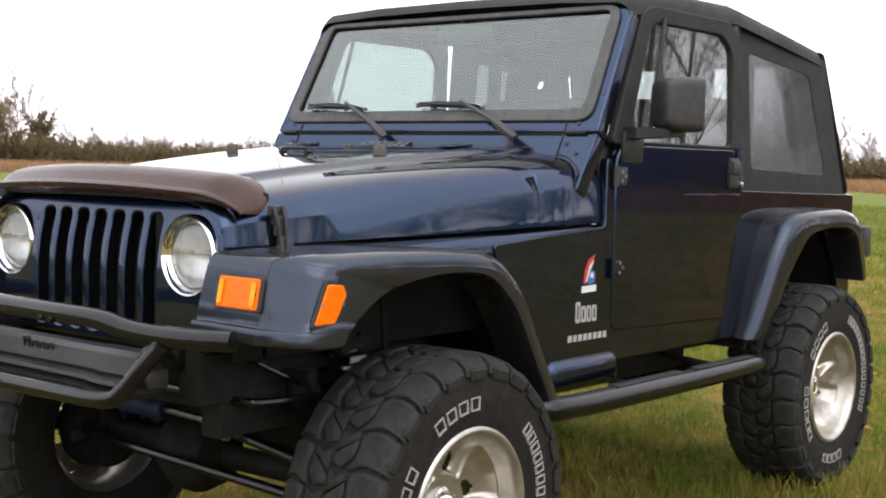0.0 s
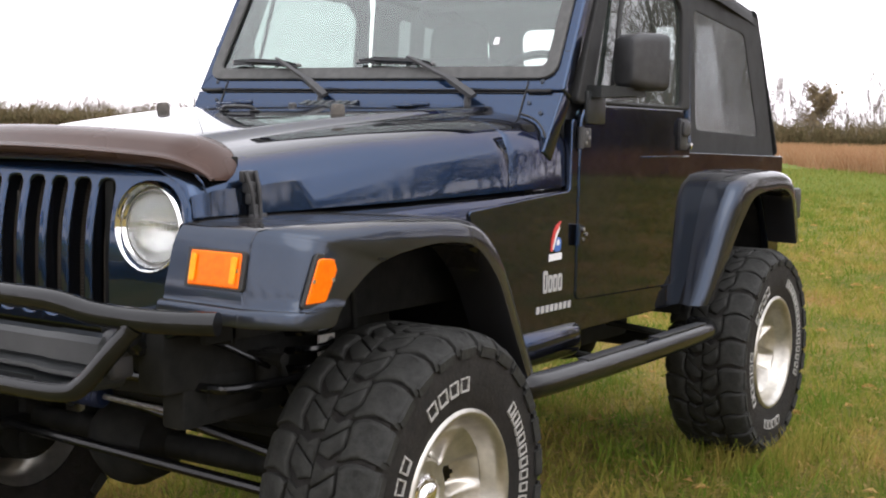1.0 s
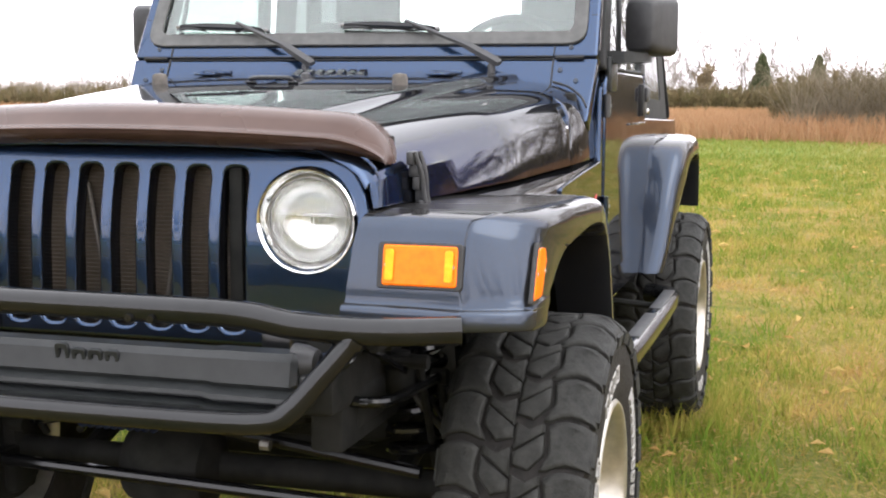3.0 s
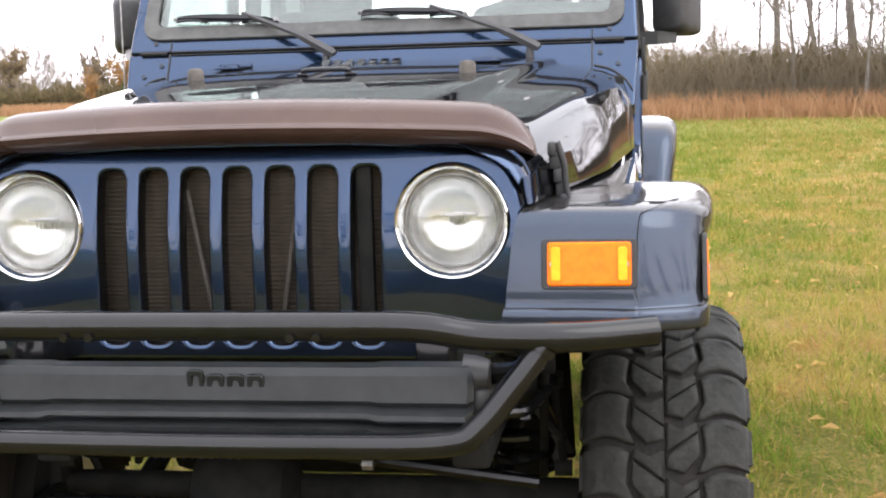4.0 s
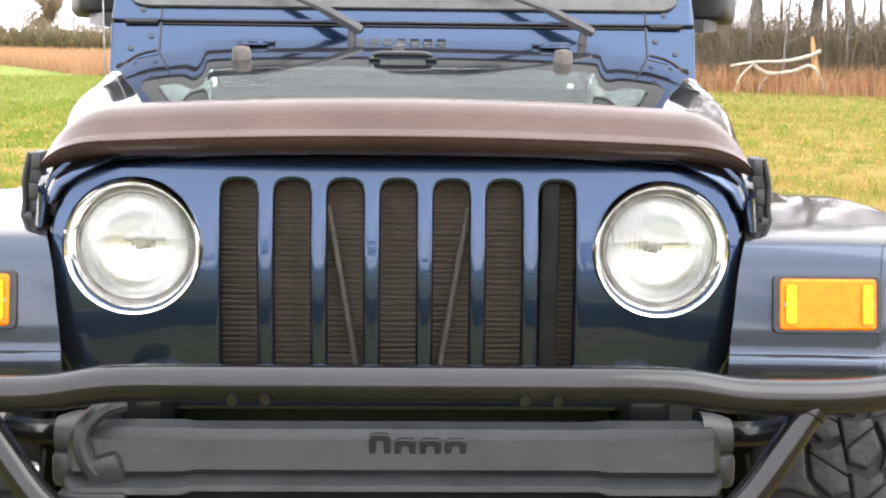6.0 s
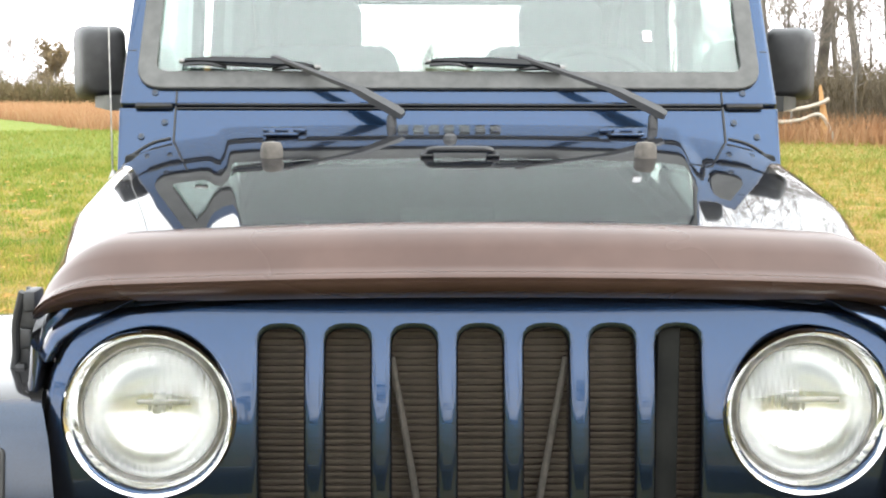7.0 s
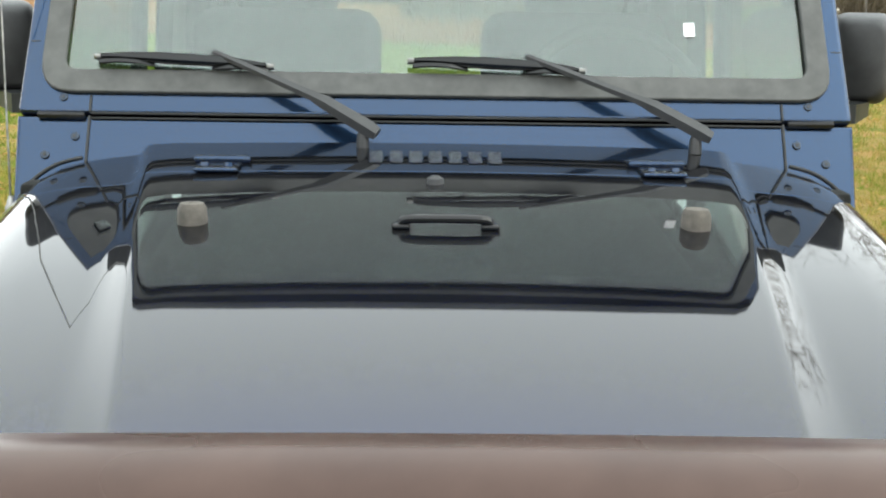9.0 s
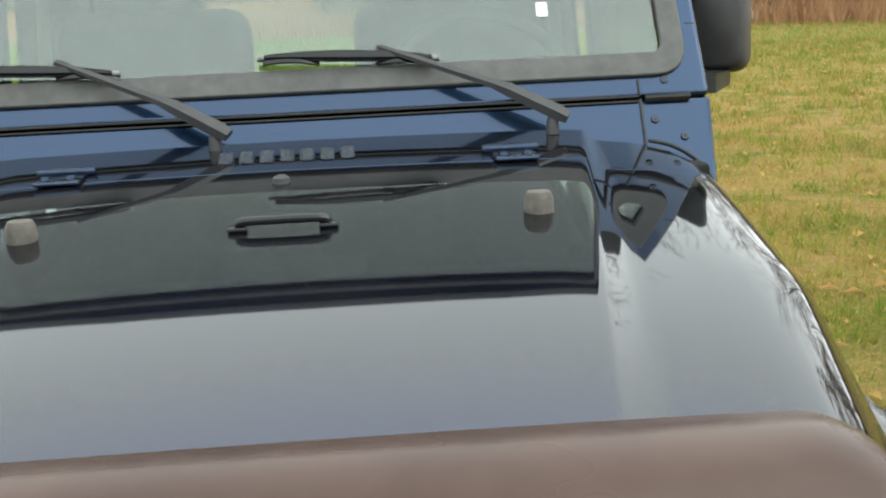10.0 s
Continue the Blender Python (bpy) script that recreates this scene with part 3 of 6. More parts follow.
def build_wheel(x, y, spin):
    bm = bmesh.new()
    lathe(bm, [(-0.14, 0.001), (-0.14, 0.13), (-0.05, 0.14), (-0.03, 0.10), (-0.02, 0.001)], 32)
    w = part("wheel", bm, DARK, car)
    part("tyre", tyre_mesh(), RUBBER, w, "worn black mud-terrain tyre with chunky blocks")
    part("rim", rim_mesh(), ALUMINIUM, w, "polished aluminium rim with scooped openings", 50)
    part("hub_cap", cap_mesh(), CHROME, w, "chrome hub cap")
    for start, count, pitch, size in ((-62, 15, 6.5, 1), (80, 4, 9.5, 0), (138, 5, 9.5, 0), (215, 4, 9.5, 0)):
        for k in range(count):
            ob = new("lettering_bar", LETTERS[size])
            ob.parent = w
            ob.rotation_euler = (radians(start + k * pitch), 0, 0)
    for k in range(N_PITCH):
        for me in TREAD:
            ob = new("tread_block", me)
            ob.parent = w
            ob.rotation_euler = (k * math.tau / N_PITCH + random.uniform(-0.01, 0.01), 0, 0)
    w.matrix_basis = pose(x, y, HUB_F if y < 1 else HUB_Z, 0, 0, 0 if x > 0 else 180) @ pose(0, 0, 0, spin, 0, 0) @ Matrix.Scale(1.0 if y < 1 else 0.965, 4)
    return w


for sx, y, s in ((1, AXLE_F, 12), (-1, AXLE_F, 40), (1, AXLE_R, 38), (-1, AXLE_R, 8)):
    build_wheel(sx * 0.748, y, s)

# bumper
bm = bmesh.new()
top_bar = catmull([(-0.728, -0.652, 0.872), (-0.60, -0.697, 0.870), (-0.46, -0.72, 0.876), (-0.36, -0.735, 0.893), (-0.2, -0.745, 0.897), (0.2, -0.745, 0.897), (0.36, -0.735, 0.893), (0.46, -0.72, 0.876), (0.60, -0.697, 0.870), (0.728, -0.652, 0.872)], 6)
tube(bm, top_bar, 0.0245, 18)
part("bumper_bar", bm, BLACK_TUBE, car, "black bent steel tube bumper")
bm = bmesh.new()
tube(bm, catmull([(-0.56, -0.70, 0.865), (-0.51, -0.725, 0.80), (-0.455, -0.745, 0.735), (-0.40, -0.755, 0.712), (-0.2, -0.76, 0.708), (0.2, -0.76, 0.708), (0.40, -0.755, 0.712), (0.455, -0.745, 0.735), (0.51, -0.725, 0.80), (0.56, -0.70, 0.865)], 6), 0.021, 12)
hoop = part("bumper_hoop", bm, BLACK_TUBE, car)
for sx in (1, -1):
    bm = bmesh.new()
    tube(bm, [(sx * 0.553, -0.704, 0.857), (sx * 0.547, -0.7065, 0.848)], 0.0255, 14)
    part("weld_collar", bm, BLACK_TUBE, hoop)

# step bars
bm = bmesh.new()
tube(bm, catmull([(0.70, 0.36, 0.60), (0.80, 0.42, 0.59), (0.83, 0.60, 0.585), (0.83, 1.6, 0.585), (0.80, 1.76, 0.585), (0.74, 1.80, 0.585)], 6), 0.036, 14)
both("step_bar", bm, BLACK_TUBE, car, "black tubular side step")

# ---- front details ----
AMBER = simple("amber_lens", (0.86, 0.140, 0.0), (0.93, 0.185, 0.0), 0.30, 0, 60, 0.3, 0.002, fine=90, spec=0.22)
# brighter copy of the amber: the lens's glow put into colour
AMBER_LIGHT = simple("amber_end_glow", (0.95, 0.30, 0.002), (1.0, 0.42, 0.01), 0.30, 0, 45, 0.4, 0.003, fine=120, spec=0.22)
MIRROR_DISH = simple("lamp_reflector", (0.60, 0.60, 0.58), (0.70, 0.70, 0.68), 0.20, 0.85, 20)
LENS = glass_material("lamp_lens_glass", (1.0, 1.0, 1.0), 0.0, 0.03)
LENS_NT = LENS.node_tree
wave = LENS_NT.nodes.new("ShaderNodeTexWave")
wave.inputs["Scale"].default_value = 45
tc = LENS_NT.nodes.new("ShaderNodeTexCoord")
LENS_NT.links.new(tc.outputs["Object"], wave.inputs["Vector"])
bump(LENS_NT, LENS_NT.nodes["Principled BSDF"], wave.outputs["Fac"], 0.22, 0.003)
SMOKED = simple("smoked_brown_acrylic", (0.050, 0.030, 0.0245), (0.072, 0.0445, 0.036), 0.27, 0, 8, spec=0.17)
OLD_RUBBER = simple("greyed_rubber", (0.055, 0.050, 0.042), (0.115, 0.10, 0.085), 0.8, 0, 60, 0.3, 0.002)
STEEL = simple("dull_steel", (0.20, 0.20, 0.20), (0.42, 0.41, 0.39), 0.4, 0.9, 50)
# base colour raised to carry the light that catches the bracket
PALE_STEEL = simple("lit_pale_steel", (0.50, 0.49, 0.45), (0.66, 0.64, 0.60), 0.6, 0.1, 40)
GREY_PLASTIC = simple("weathered_grey_plastic", (0.013, 0.0145, 0.015), (0.023, 0.025, 0.0255), 0.34, 0, 22, 0.2, 0.001, fine=300, spec=0.3)
BLUE_BOOT = simple("blue_rubber_boot", (0.004, 0.012, 0.05), (0.008, 0.022, 0.08), 0.6, 0, 40)
FINS = simple("dusty_radiator_fins", (0.052, 0.041, 0.029), (0.105, 0.083, 0.060), 0.7, 0.2, 40)
CLOTH = simple("grey_seat_cloth", (0.018, 0.018, 0.019), (0.032, 0.032, 0.034), 0.9, 0, 30, 0.3, 0.002, fine=600)
DASH = simple("dark_grey_dash", (0.014, 0.015, 0.016), (0.024, 0.025, 0.027), 0.6, 0, 30, 0.2, 0.001)
DECAL_WHITE = simple("decal_white", (0.62, 0.62, 0.62), (0.72, 0.72, 0.72), 0.4, 0, 50)
DECAL_RED = simple("decal_red", (0.40, 0.03, 0.03), (0.52, 0.05, 0.04), 0.4, 0, 50)
DECAL_BLUE = simple("decal_blue", (0.03, 0.10, 0.32), (0.05, 0.14, 0.40), 0.4, 0, 50)
DECAL_GREY = simple("decal_silver", (0.38, 0.38, 0.38), (0.50, 0.50, 0.50), 0.35, 0.3, 50)


def headlight(sx):
    bm = bmesh.new()
    c = (sx * 0.385, 0.028, 1.0325)
    lathe(bm, [(y, r * 0.957) for y, r in [(-0.512, 0.083), (-0.500, 0.081), (-0.484, 0.072), (-0.470, 0.058), (-0.461, 0.040), (-0.456, 0.020), (-0.455, 0.001)]], 48, "y", c)
    h = part("headlight", bm, MIRROR_DISH, car, "round sealed-beam headlight with clear fluted lens", 60)
    bm = bmesh.new()
    lathe(bm, [(y, r * 0.957) for y, r in [(-0.498, 0.106), (-0.520, 0.1075), (-0.530, 0.1055), (-0.534, 0.1015), (-0.532, 0.0985), (-0.522, 0.0945), (-0.513, 0.0895), (-0.510, 0.0865)]], 56, "y", c)
    part("bezel", bm, CHROME, h, "wide chrome trim ring", 60)
    bm = bmesh.new()
    lathe(bm, [(y, r * 0.957) for y, r in [(-0.507, 0.0870), (-0.5135, 0.0862), (-0.5135, 0.0842), (-0.509, 0.0825)]], 48, "y", c)
    part("retaining_ring", bm, STEEL, h)
    bm = bmesh.new()
    lathe(bm, [(y, r * 0.957) for y, r in [(-0.512, 0.083), (-0.520, 0.072), (-0.528, 0.052), (-0.532, 0.026), (-0.533, 0.001), (-0.529, 0.001), (-0.528, 0.026), (-0.524, 0.051), (-0.516, 0.071), (-0.509, 0.082)]], 48, "y", c)
    part("lens", bm, LENS, h, "", 60).visible_shadow = False
    bm = bmesh.new()
    lathe(bm, [(y, r * 0.957) for y, r in [(-0.482, 0.001), (-0.482, 0.009), (-0.476, 0.012), (-0.455, 0.012)]], 20, "y", c)
    box(bm, (c[0] + 0.012, -0.474, c[2] + 0.010), (0.060, 0.004, 0.007), 0.002)
    part("bulb_shield", bm, STEEL, h)
    return h


for sx in (1, -1):
    headlight(sx)


def amber_lamp(name, label, line, depth, m, rib):
    """An amber lens in a dark surround; drawn in the plane of m."""
    big = [Vector(p) for p in line]
    mid = sum((Vector(p) for p in line), Vector((0, 0))) / len(line)
    grown = rounded([mid + (p - mid) * (1.0 + 0.011 / max((p - mid).length, 1e-4)) for p in big], 0.010)
    a = part(name, plate([grown], depth, 0.002, m), SEAL, car, label)
    b = part("lens", plate([rounded(big, 0.007)], depth, 0.004, m @ Matrix.Translation((0, 0, depth * 0.3))), AMBER, a, "amber ribbed lens")
    if rib:
        # bars of lighter amber paint the glow near both ends of the lens
        for u0, u1 in ((0.05, 0.16), (0.84, 0.95)):
            bar = [big[0].lerp(big[1], u0).lerp(big[3].lerp(big[2], u0), 0.12), big[0].lerp(big[1], u1).lerp(big[3].lerp(big[2], u1), 0.12), big[0].lerp(big[1], u1).lerp(big[3].lerp(big[2], u1), 0.88), big[0].lerp(big[1], u0).lerp(big[3].lerp(big[2], u0), 0.88)]
            part("lens_glow_bar", plate([rounded(bar, 0.005)], 0.003, 0.001, m @ Matrix.Translation((0, 0, depth * 1.3 - 0.0015))), AMBER_LIGHT, b)
    bm = bmesh.new()
    for k in (0.06, 0.94):
        p = big[0].lerp(big[1], k).lerp(big[3].lerp(big[2], k), 0.5)
        lathe(bm, [(depth * 0.95, 0.001), (depth * 0.97, 0.004), (depth * 0.80, 0.0045)], 10, "z", (p.x, p.y, 0))
    bm.transform(m)
    pieces("screw", bm, STEEL, a)
    return a


for sx in (1, -1):
    m = Matrix.Translation((0, -0.5405, 0.963)) @ Matrix.Rotation(radians(-11), 4, 'X') @ FRONT @ Matrix.Translation((0, -0.963, 0))
    pts = [(0.551, 0.926), (0.691, 0.926), (0.691, 1.0), (0.551, 1.0)]
    if sx < 0:
        pts = [(-x, z) for x, z in pts[::-1]]
    amber_lamp("turn_signal", "amber front turn signal in the flare", pts, 0.010, m, True)
    m2 = Matrix.Translation((0.8135, 0, 0)) @ SIDE
    pts = [(-0.495, 0.901), (-0.428, 0.901), (-0.374, 0.991), (-0.453, 0.993)]
    if sx < 0:
        m2 = Matrix.Translation((-0.8135, 0, 0)) @ Matrix.Diagonal((-1, 1, 1, 1)) @ SIDE
    amber_lamp("side_marker", "amber side marker lamp on the flare", pts, 0.009, m2, False)

# bug deflector along the hood's front lip: a bulged section that shrinks into rounded ends
DEF = [(-0.383, 1.233), (-0.387, 1.240), (-0.397, 1.245), (-0.415, 1.247), (-0.422, 1.250), (-0.455, 1.251), (-0.490, 1.243), (-0.512, 1.229), (-0.528, 1.212), (-0.538, 1.206), (-0.546, 1.206), (-0.554, 1.207), (-0.560, 1.202), (-0.556, 1.196), (-0.538, 1.186), (-0.514, 1.177)]
bm = bmesh.new()
rows = []
for k in range(-40, 41):
    u = math.sin(k / 40 * math.pi / 2)
    x = u * 0.527
    e = max(0.0, abs(u) - 0.80) / 0.20
    s = max(0.10, math.sqrt(max(0.0, 1 - e ** 2.4)))
    fy, fz = -0.541 + 0.052 * u * u + 0.034 * e ** 2, 1.177 - 0.018 * u * u - 0.016 * e ** 2
    outer = []
    for y, z in DEF:
        py, pz = fy + (y + 0.541) * (0.25 + 0.75 * s), fz + (z - 1.177) * s - 0.006 * u * u * (z - 1.177) / 0.07
        if y > -0.50:
            pz = max(pz, hood_z(min(abs(x), hood_half(py) - 0.02), py) + 0.004 - (0.0 if y < -0.39 else 0.003))
        outer.append(Vector((x, py, pz)))
    rows.append(outer + [v + Vector((0, 0.003, -0.005)) for v in outer[::-1]])
loft(bm, rows, closed=True, caps=True)
part("bug_deflector", bm, SMOKED, car, "smoked brown bug deflector across the hood lip", 50)

# hood hold-downs
bm = bmesh.new()
for i, (z, w, t) in enumerate(((1.148, 0.042, 0.016), (1.125, 0.030, 0.022), (1.100, 0.036, 0.016), (1.075, 0.026, 0.020), (1.055, 0.050, 0.014))):
    box(bm, (0.552 + i * 0.0045, -0.368 + i * 0.004, z), (t, w, 0.026), 0.004)
tube(bm, catmull([(0.560, -0.385, 1.16), (0.572, -0.378, 1.12), (0.575, -0.372, 1.08), (0.582, -0.37, 1.05)], 4), 0.005, 8)
tube(bm, catmull([(0.560, -0.352, 1.16), (0.572, -0.352, 1.12), (0.575, -0.352, 1.08), (0.582, -0.352, 1.05)], 4), 0.005, 8)
both("hood_latch", bm, BLACK_PLASTIC, car, "black rubber hood latch")

# hood fittings
for sx in (1, -1):
    bm = bmesh.new()
    z = hood_top(0.254) - 0.006
    lathe(bm, [(z, 0.001), (z, 0.019), (z + 0.006, 0.0195), (z + 0.020, 0.0185), (z + 0.027, 0.015), (z + 0.029, 0.001)], 24, "z", (sx * 0.322, 0.254, 0))
    part("hood_bumper", bm, OLD_RUBBER, car, "grey rubber windscreen rest on the hood", 40)
    bm = bmesh.new()
    zh = hood_top(0.60) - 0.006
    box(bm, (sx * 0.335, 0.612, zh + 0.010), (0.088, 0.016, 0.012), 0.004)
    box(bm, (sx * 0.335, 0.567, zh + 0.004), (0.066, 0.080, 0.007), 0.003)
    for dx in (-0.018, 0.018):
        lathe(bm, [(zh + 0.006, 0.008), (zh + 0.013, 0.007), (zh + 0.013, 0.001)], 8, "z", (sx * 0.335 + dx, 0.552, 0))
    part("hood_hinge", bm, PAINT, car, "blue hood hinge")
bm = bmesh.new()
z = hood_top(0.225)
tube(bm, catmull([(-0.056, 0.225, z + 0.002), (-0.054, 0.222, z + 0.008), (-0.042, 0.218, z + 0.013), (0.042, 0.218, z + 0.013), (0.054, 0.222, z + 0.008), (0.056, 0.225, z + 0.002)], 4), 0.006, 10)
for sx in (-1, 1):
    box(bm, (sx * 0.056, 0.225, z + 0.003), (0.024, 0.020, 0.007), 0.003)
part("tie_down_loop", bm, BLACK_TUBE, car, "dark metal tie-down loop on the hood")
bm = bmesh.new()
lathe(bm, [(hood_top(0.47) - 0.002, 0.013), (hood_top(0.47) + 0.007, 0.012), (hood_top(0.47) + 0.011, 0.006), (hood_top(0.47) + 0.011, 0.001)], 16, "z", (-0.01, 0.47, 0))
part("washer_nozzle", bm, BLACK_PLASTIC, car)
for k in range(7):
    bm = bmesh.new()
    x = -0.100 + 0.031 * k
    zl = hood_top(0.64) - 0.001
    rows = [[Vector((x + a, y, zl + 0.075 * (y - 0.635) + 1.7 * h * k)) for a, k in ((-0.0125, -0.3), (-0.010, 1.0), (0.010, 1.0), (0.0125, -0.3))] for y, h in ((0.618, 0.0005), (0.640, 0.004), (0.656, 0.0065), (0.659, 0.004), (0.6595, -0.002))]
    loft(bm, rows)
    part("cowl_louvre", bm, PAINT, car)

# windscreen hinges, their screws, and the seam strips
for sx in (1, -1):
    bm = bmesh.new()
    box(bm, (sx * 0.632, 0.806, 1.377), (0.080, 0.013, 0.013), 0.004)
    h = part("windscreen_hinge", bm, BLACK_TUBE, car, "black windscreen hinge")
    for x, v in ((0.62, -0.042), (0.668, -0.076), (0.645, 0.030)):
        part("screw", plate([circle(sx * x, v, 0.0075, 14)], 0.004, 0.0015, WS @ Matrix.Translation((0, 0, 0.001))), FLARE_PAINT, h)
        part("screw_socket", plate([circle(sx * x, v, 0.003, 8)], 0.001, 0, WS @ Matrix.Translation((0, 0, 0.0036))), SEAL, h)
    bm = bmesh.new()
    box(bm, (sx * 0.586, 0.790, 1.338), (0.004, 0.005, 0.085), 0.001, Matrix.Rotation(radians(-27.5), 4, 'X'))
    box(bm, (sx * 0.586, 0.8190, 1.395), (0.004, 0.004, 0.030), 0.001, Matrix.Rotation(radians(-27.5), 4, 'X'))
    part("seam", bm, SEAL, car)
bm = bmesh.new()
box(bm, (0, 0.8105, 1.3805), (1.166, 0.007, 0.0035), 0.001)
box(bm, (0, 0.8065, 1.3725), (1.166, 0.005, 0.003), 0.001)
part("cowl_gasket", bm, SEAL, car, "dark rubber strip under the windscreen frame")

for sx in (1, -1):
    bm = bmesh.new()
    tube(bm, [WS @ Vector((sx * x, v, 0.001)) for x, v, _ in catmull([(0.604, -0.080, 0), (0.648, -0.094, 0), (0.686, -0.124, 0), (0.706, -0.158, 0)], 6)], 0.0028, 8)
    part("cowl_seam", bm, SEAL, car)
    bm = bmesh.new()
    box(bm, WS @ Vector((sx * 0.702, 0.140, -0.016)), (0.018, 0.034, 0.008), 0.002)
    part("hinge_gap", bm, SEAL, car)

# wipers
def ws_point(x, v, off=0.0):
    return WS @ Vector((x, v, off))


for px, tip in ((0.425, 0.075), (-0.125, -0.465)):
    piv = Vector((px, 0.748, 1.352))
    end = ws_point(tip + 0.075, 0.106, 0.026)
    bm = bmesh.new()
    lathe(bm, [(-0.02, 0.011), (0.002, 0.010), (0.008, 0.008), (0.010, 0.001)], 16, "z", piv)
    w = part("wiper", bm, BLACK_PLASTIC, car, "black windscreen wiper")
    bm = bmesh.new()
    a, b = piv + Vector((0.01, 0, 0.010)), end
    d = (b - a).normalized()
    side = d.cross(Vector((0, -0.5, 0.86))).normalized()
    nrm = side.cross(d)
    rows = []
    for t, wd, th in ((-0.05, 0.012, 0.010), (0.0, 0.015, 0.014), (0.28, 0.013, 0.012), (0.36, 0.009, 0.008), (1.0, 0.006, 0.005)):
        c = a.lerp(b, t) + nrm * 0.012 * math.sin(math.pi * max(t, 0))
        rows.append([c + side * wd, c + side * wd * 0.7 + nrm * th, c - side * wd * 0.7 + nrm * th, c - side * wd, c - nrm * 0.002])
    loft(bm, rows, closed=True, caps=True)
    part("wiper_arm", bm, BLACK_PLASTIC, w)
    bm = bmesh.new()
    c0, c1 = ws_point(tip - 0.130, 0.100, 0.010), ws_point(tip + 0.180, 0.085, 0.010)
    up = (ws_point(0, 1, 0) - ws_point(0, 0, 0)).normalized()
    out = (ws_point(0, 0, 1) - ws_point(0, 0, 0)).normalized()
    rows = []
    for k in range(9):
        c = c0.lerp(c1, k / 8)
        rows.append([c - up * 0.004, c - up * 0.003 + out * 0.006, c + up * 0.003 + out * 0.006, c + up * 0.004])
    loft(bm, rows, closed=True, caps=True)
    part("wiper_blade", bm, SEAL, w)
    bm = bmesh.new()
    rows = []
    for k in range(13):
        t = k / 12
        hh = 0.003 + 0.006 * math.sin(math.pi * t)
        c = c0.lerp(c1, 0.04 + 0.92 * t) + out * (0.008 + 0.012 * math.sin(math.pi * t) ** 0.6)
        rows.append([c - up * hh, c - up * hh * 0.7 + out * 0.005, c + up * hh * 0.7 + out * 0.006, c + up * hh])
    loft(bm, rows, closed=True, caps=True)
    part("blade_bridge", bm, BLACK_TUBE, w)
    for t0, t1 in ((0.03, 0.34), (0.66, 0.97)):
        bm = bmesh.new()
        rows = []
        for k in range(7):
            t = k / 6
            c = c0.lerp(c1, t0 + (t1 - t0) * t) - up * 0.010 + out * (0.006 + 0.010 * math.sin(math.pi * t))
            rows.append([c - up * 0.004, c - up * 0.003 + out * 0.004, c + up * 0.003 + out * 0.004, c + up * 0.004])
        loft(bm, rows, closed=True, caps=True)
        part("blade_yoke", bm, BLACK_TUBE, w)
    for t in (0.02, 0.98):
        bm = bmesh.new()
        box(bm, c0.lerp(c1, t) + out * 0.008, (0.012, 0.006, 0.008), 0.002)
        part("blade_clip", bm, STEEL, w)
# plain white tag inside the glass
part("glass_tag", plate([rounded([(0.434, 0.162), (0.454, 0.162), (0.454, 0.189), (0.434, 0.189)], 0.003)], 0.001, 0, WS @ Matrix.Translation((0, 0, -0.002))), DECAL_WHITE, car, "small white tag on the windscreen")

# antenna on the passenger-side cowl
bm = bmesh.new()
tube(bm, [(-0.722, 0.80, 1.20), (-0.724, 0.81, 1.6), (-0.726, 0.83, 2.0)], 0.0020, 6, True, 0.0009)
lathe(bm, [(1.17, 0.014), (1.22, 0.012), (1.24, 0.005)], 12, "z", (-0.720, 0.80, 0))
part("antenna", bm, STEEL, car, "thin whip antenna")

# ---- bumper fittings and plastic cover ----
bm = bmesh.new()
sect = [(-0.650, 0.820), (-0.672, 0.815), (-0.684, 0.803), (-0.693, 0.762), (-0.687, 0.754), (-0.713, 0.746), (-0.715, 0.738), (-0.690, 0.734), (-0.690, 0.728), (-0.722, 0.722), (-0.722, 0.711), (-0.62, 0.707), (-0.60, 0.76)]
rows = []
for x, p in ((-0.44, 0.86), (-0.43, 1.02), (-0.285, 1.02), (-0.272, 0.955), (0.272, 0.955), (0.285, 1.02), (0.43, 1.02), (0.44, 0.86)):
    rows.append([Vector((x, -0.62 + (y + 0.62) * p, 0.78 + (z - 0.78) * p)) for y, z in sect])
loft(bm, rows, closed=True, caps=True)
cover = part("bumper_cover", bm, GREY_PLASTIC, car, "grey-black moulded plastic cover inside the bumper", 25)
TILT = Matrix.Translation((0.030, -0.6815, 0.786)) @ Matrix.Rotation(radians(12), 4, 'X') @ FRONT
for k in range(4):
    x0, x1, tall = -0.066 + 0.034 * k, -0.037 + 0.034 * k, 0.020 if k else 0.028
    part("raised_badge", plate([rounded([(x0, -0.018), (x1, -0.018), (x1, tall), (x0, tall)], 0.009), rounded([(x0 + 0.009, -0.009), (x1 - 0.009, -0.009), (x1 - 0.009, tall - 0.010), (x0 + 0.009, tall - 0.010)], 0.004)], 0.008, 0.002, TILT), GREY_PLASTIC, cover)
bm = bmesh.new()
lathe(bm, [(-0.02, 0.035), (0.0, 0.033), (0.022, 0.026), (0.024, 0.001)], 20, "x", (0.44, -0.640, 0.795))
box(bm, (0.450, -0.645, 0.755), (0.03, 0.06, 0.05), 0.01)
both("cover_end", bm, BLACK_PLASTIC, car)
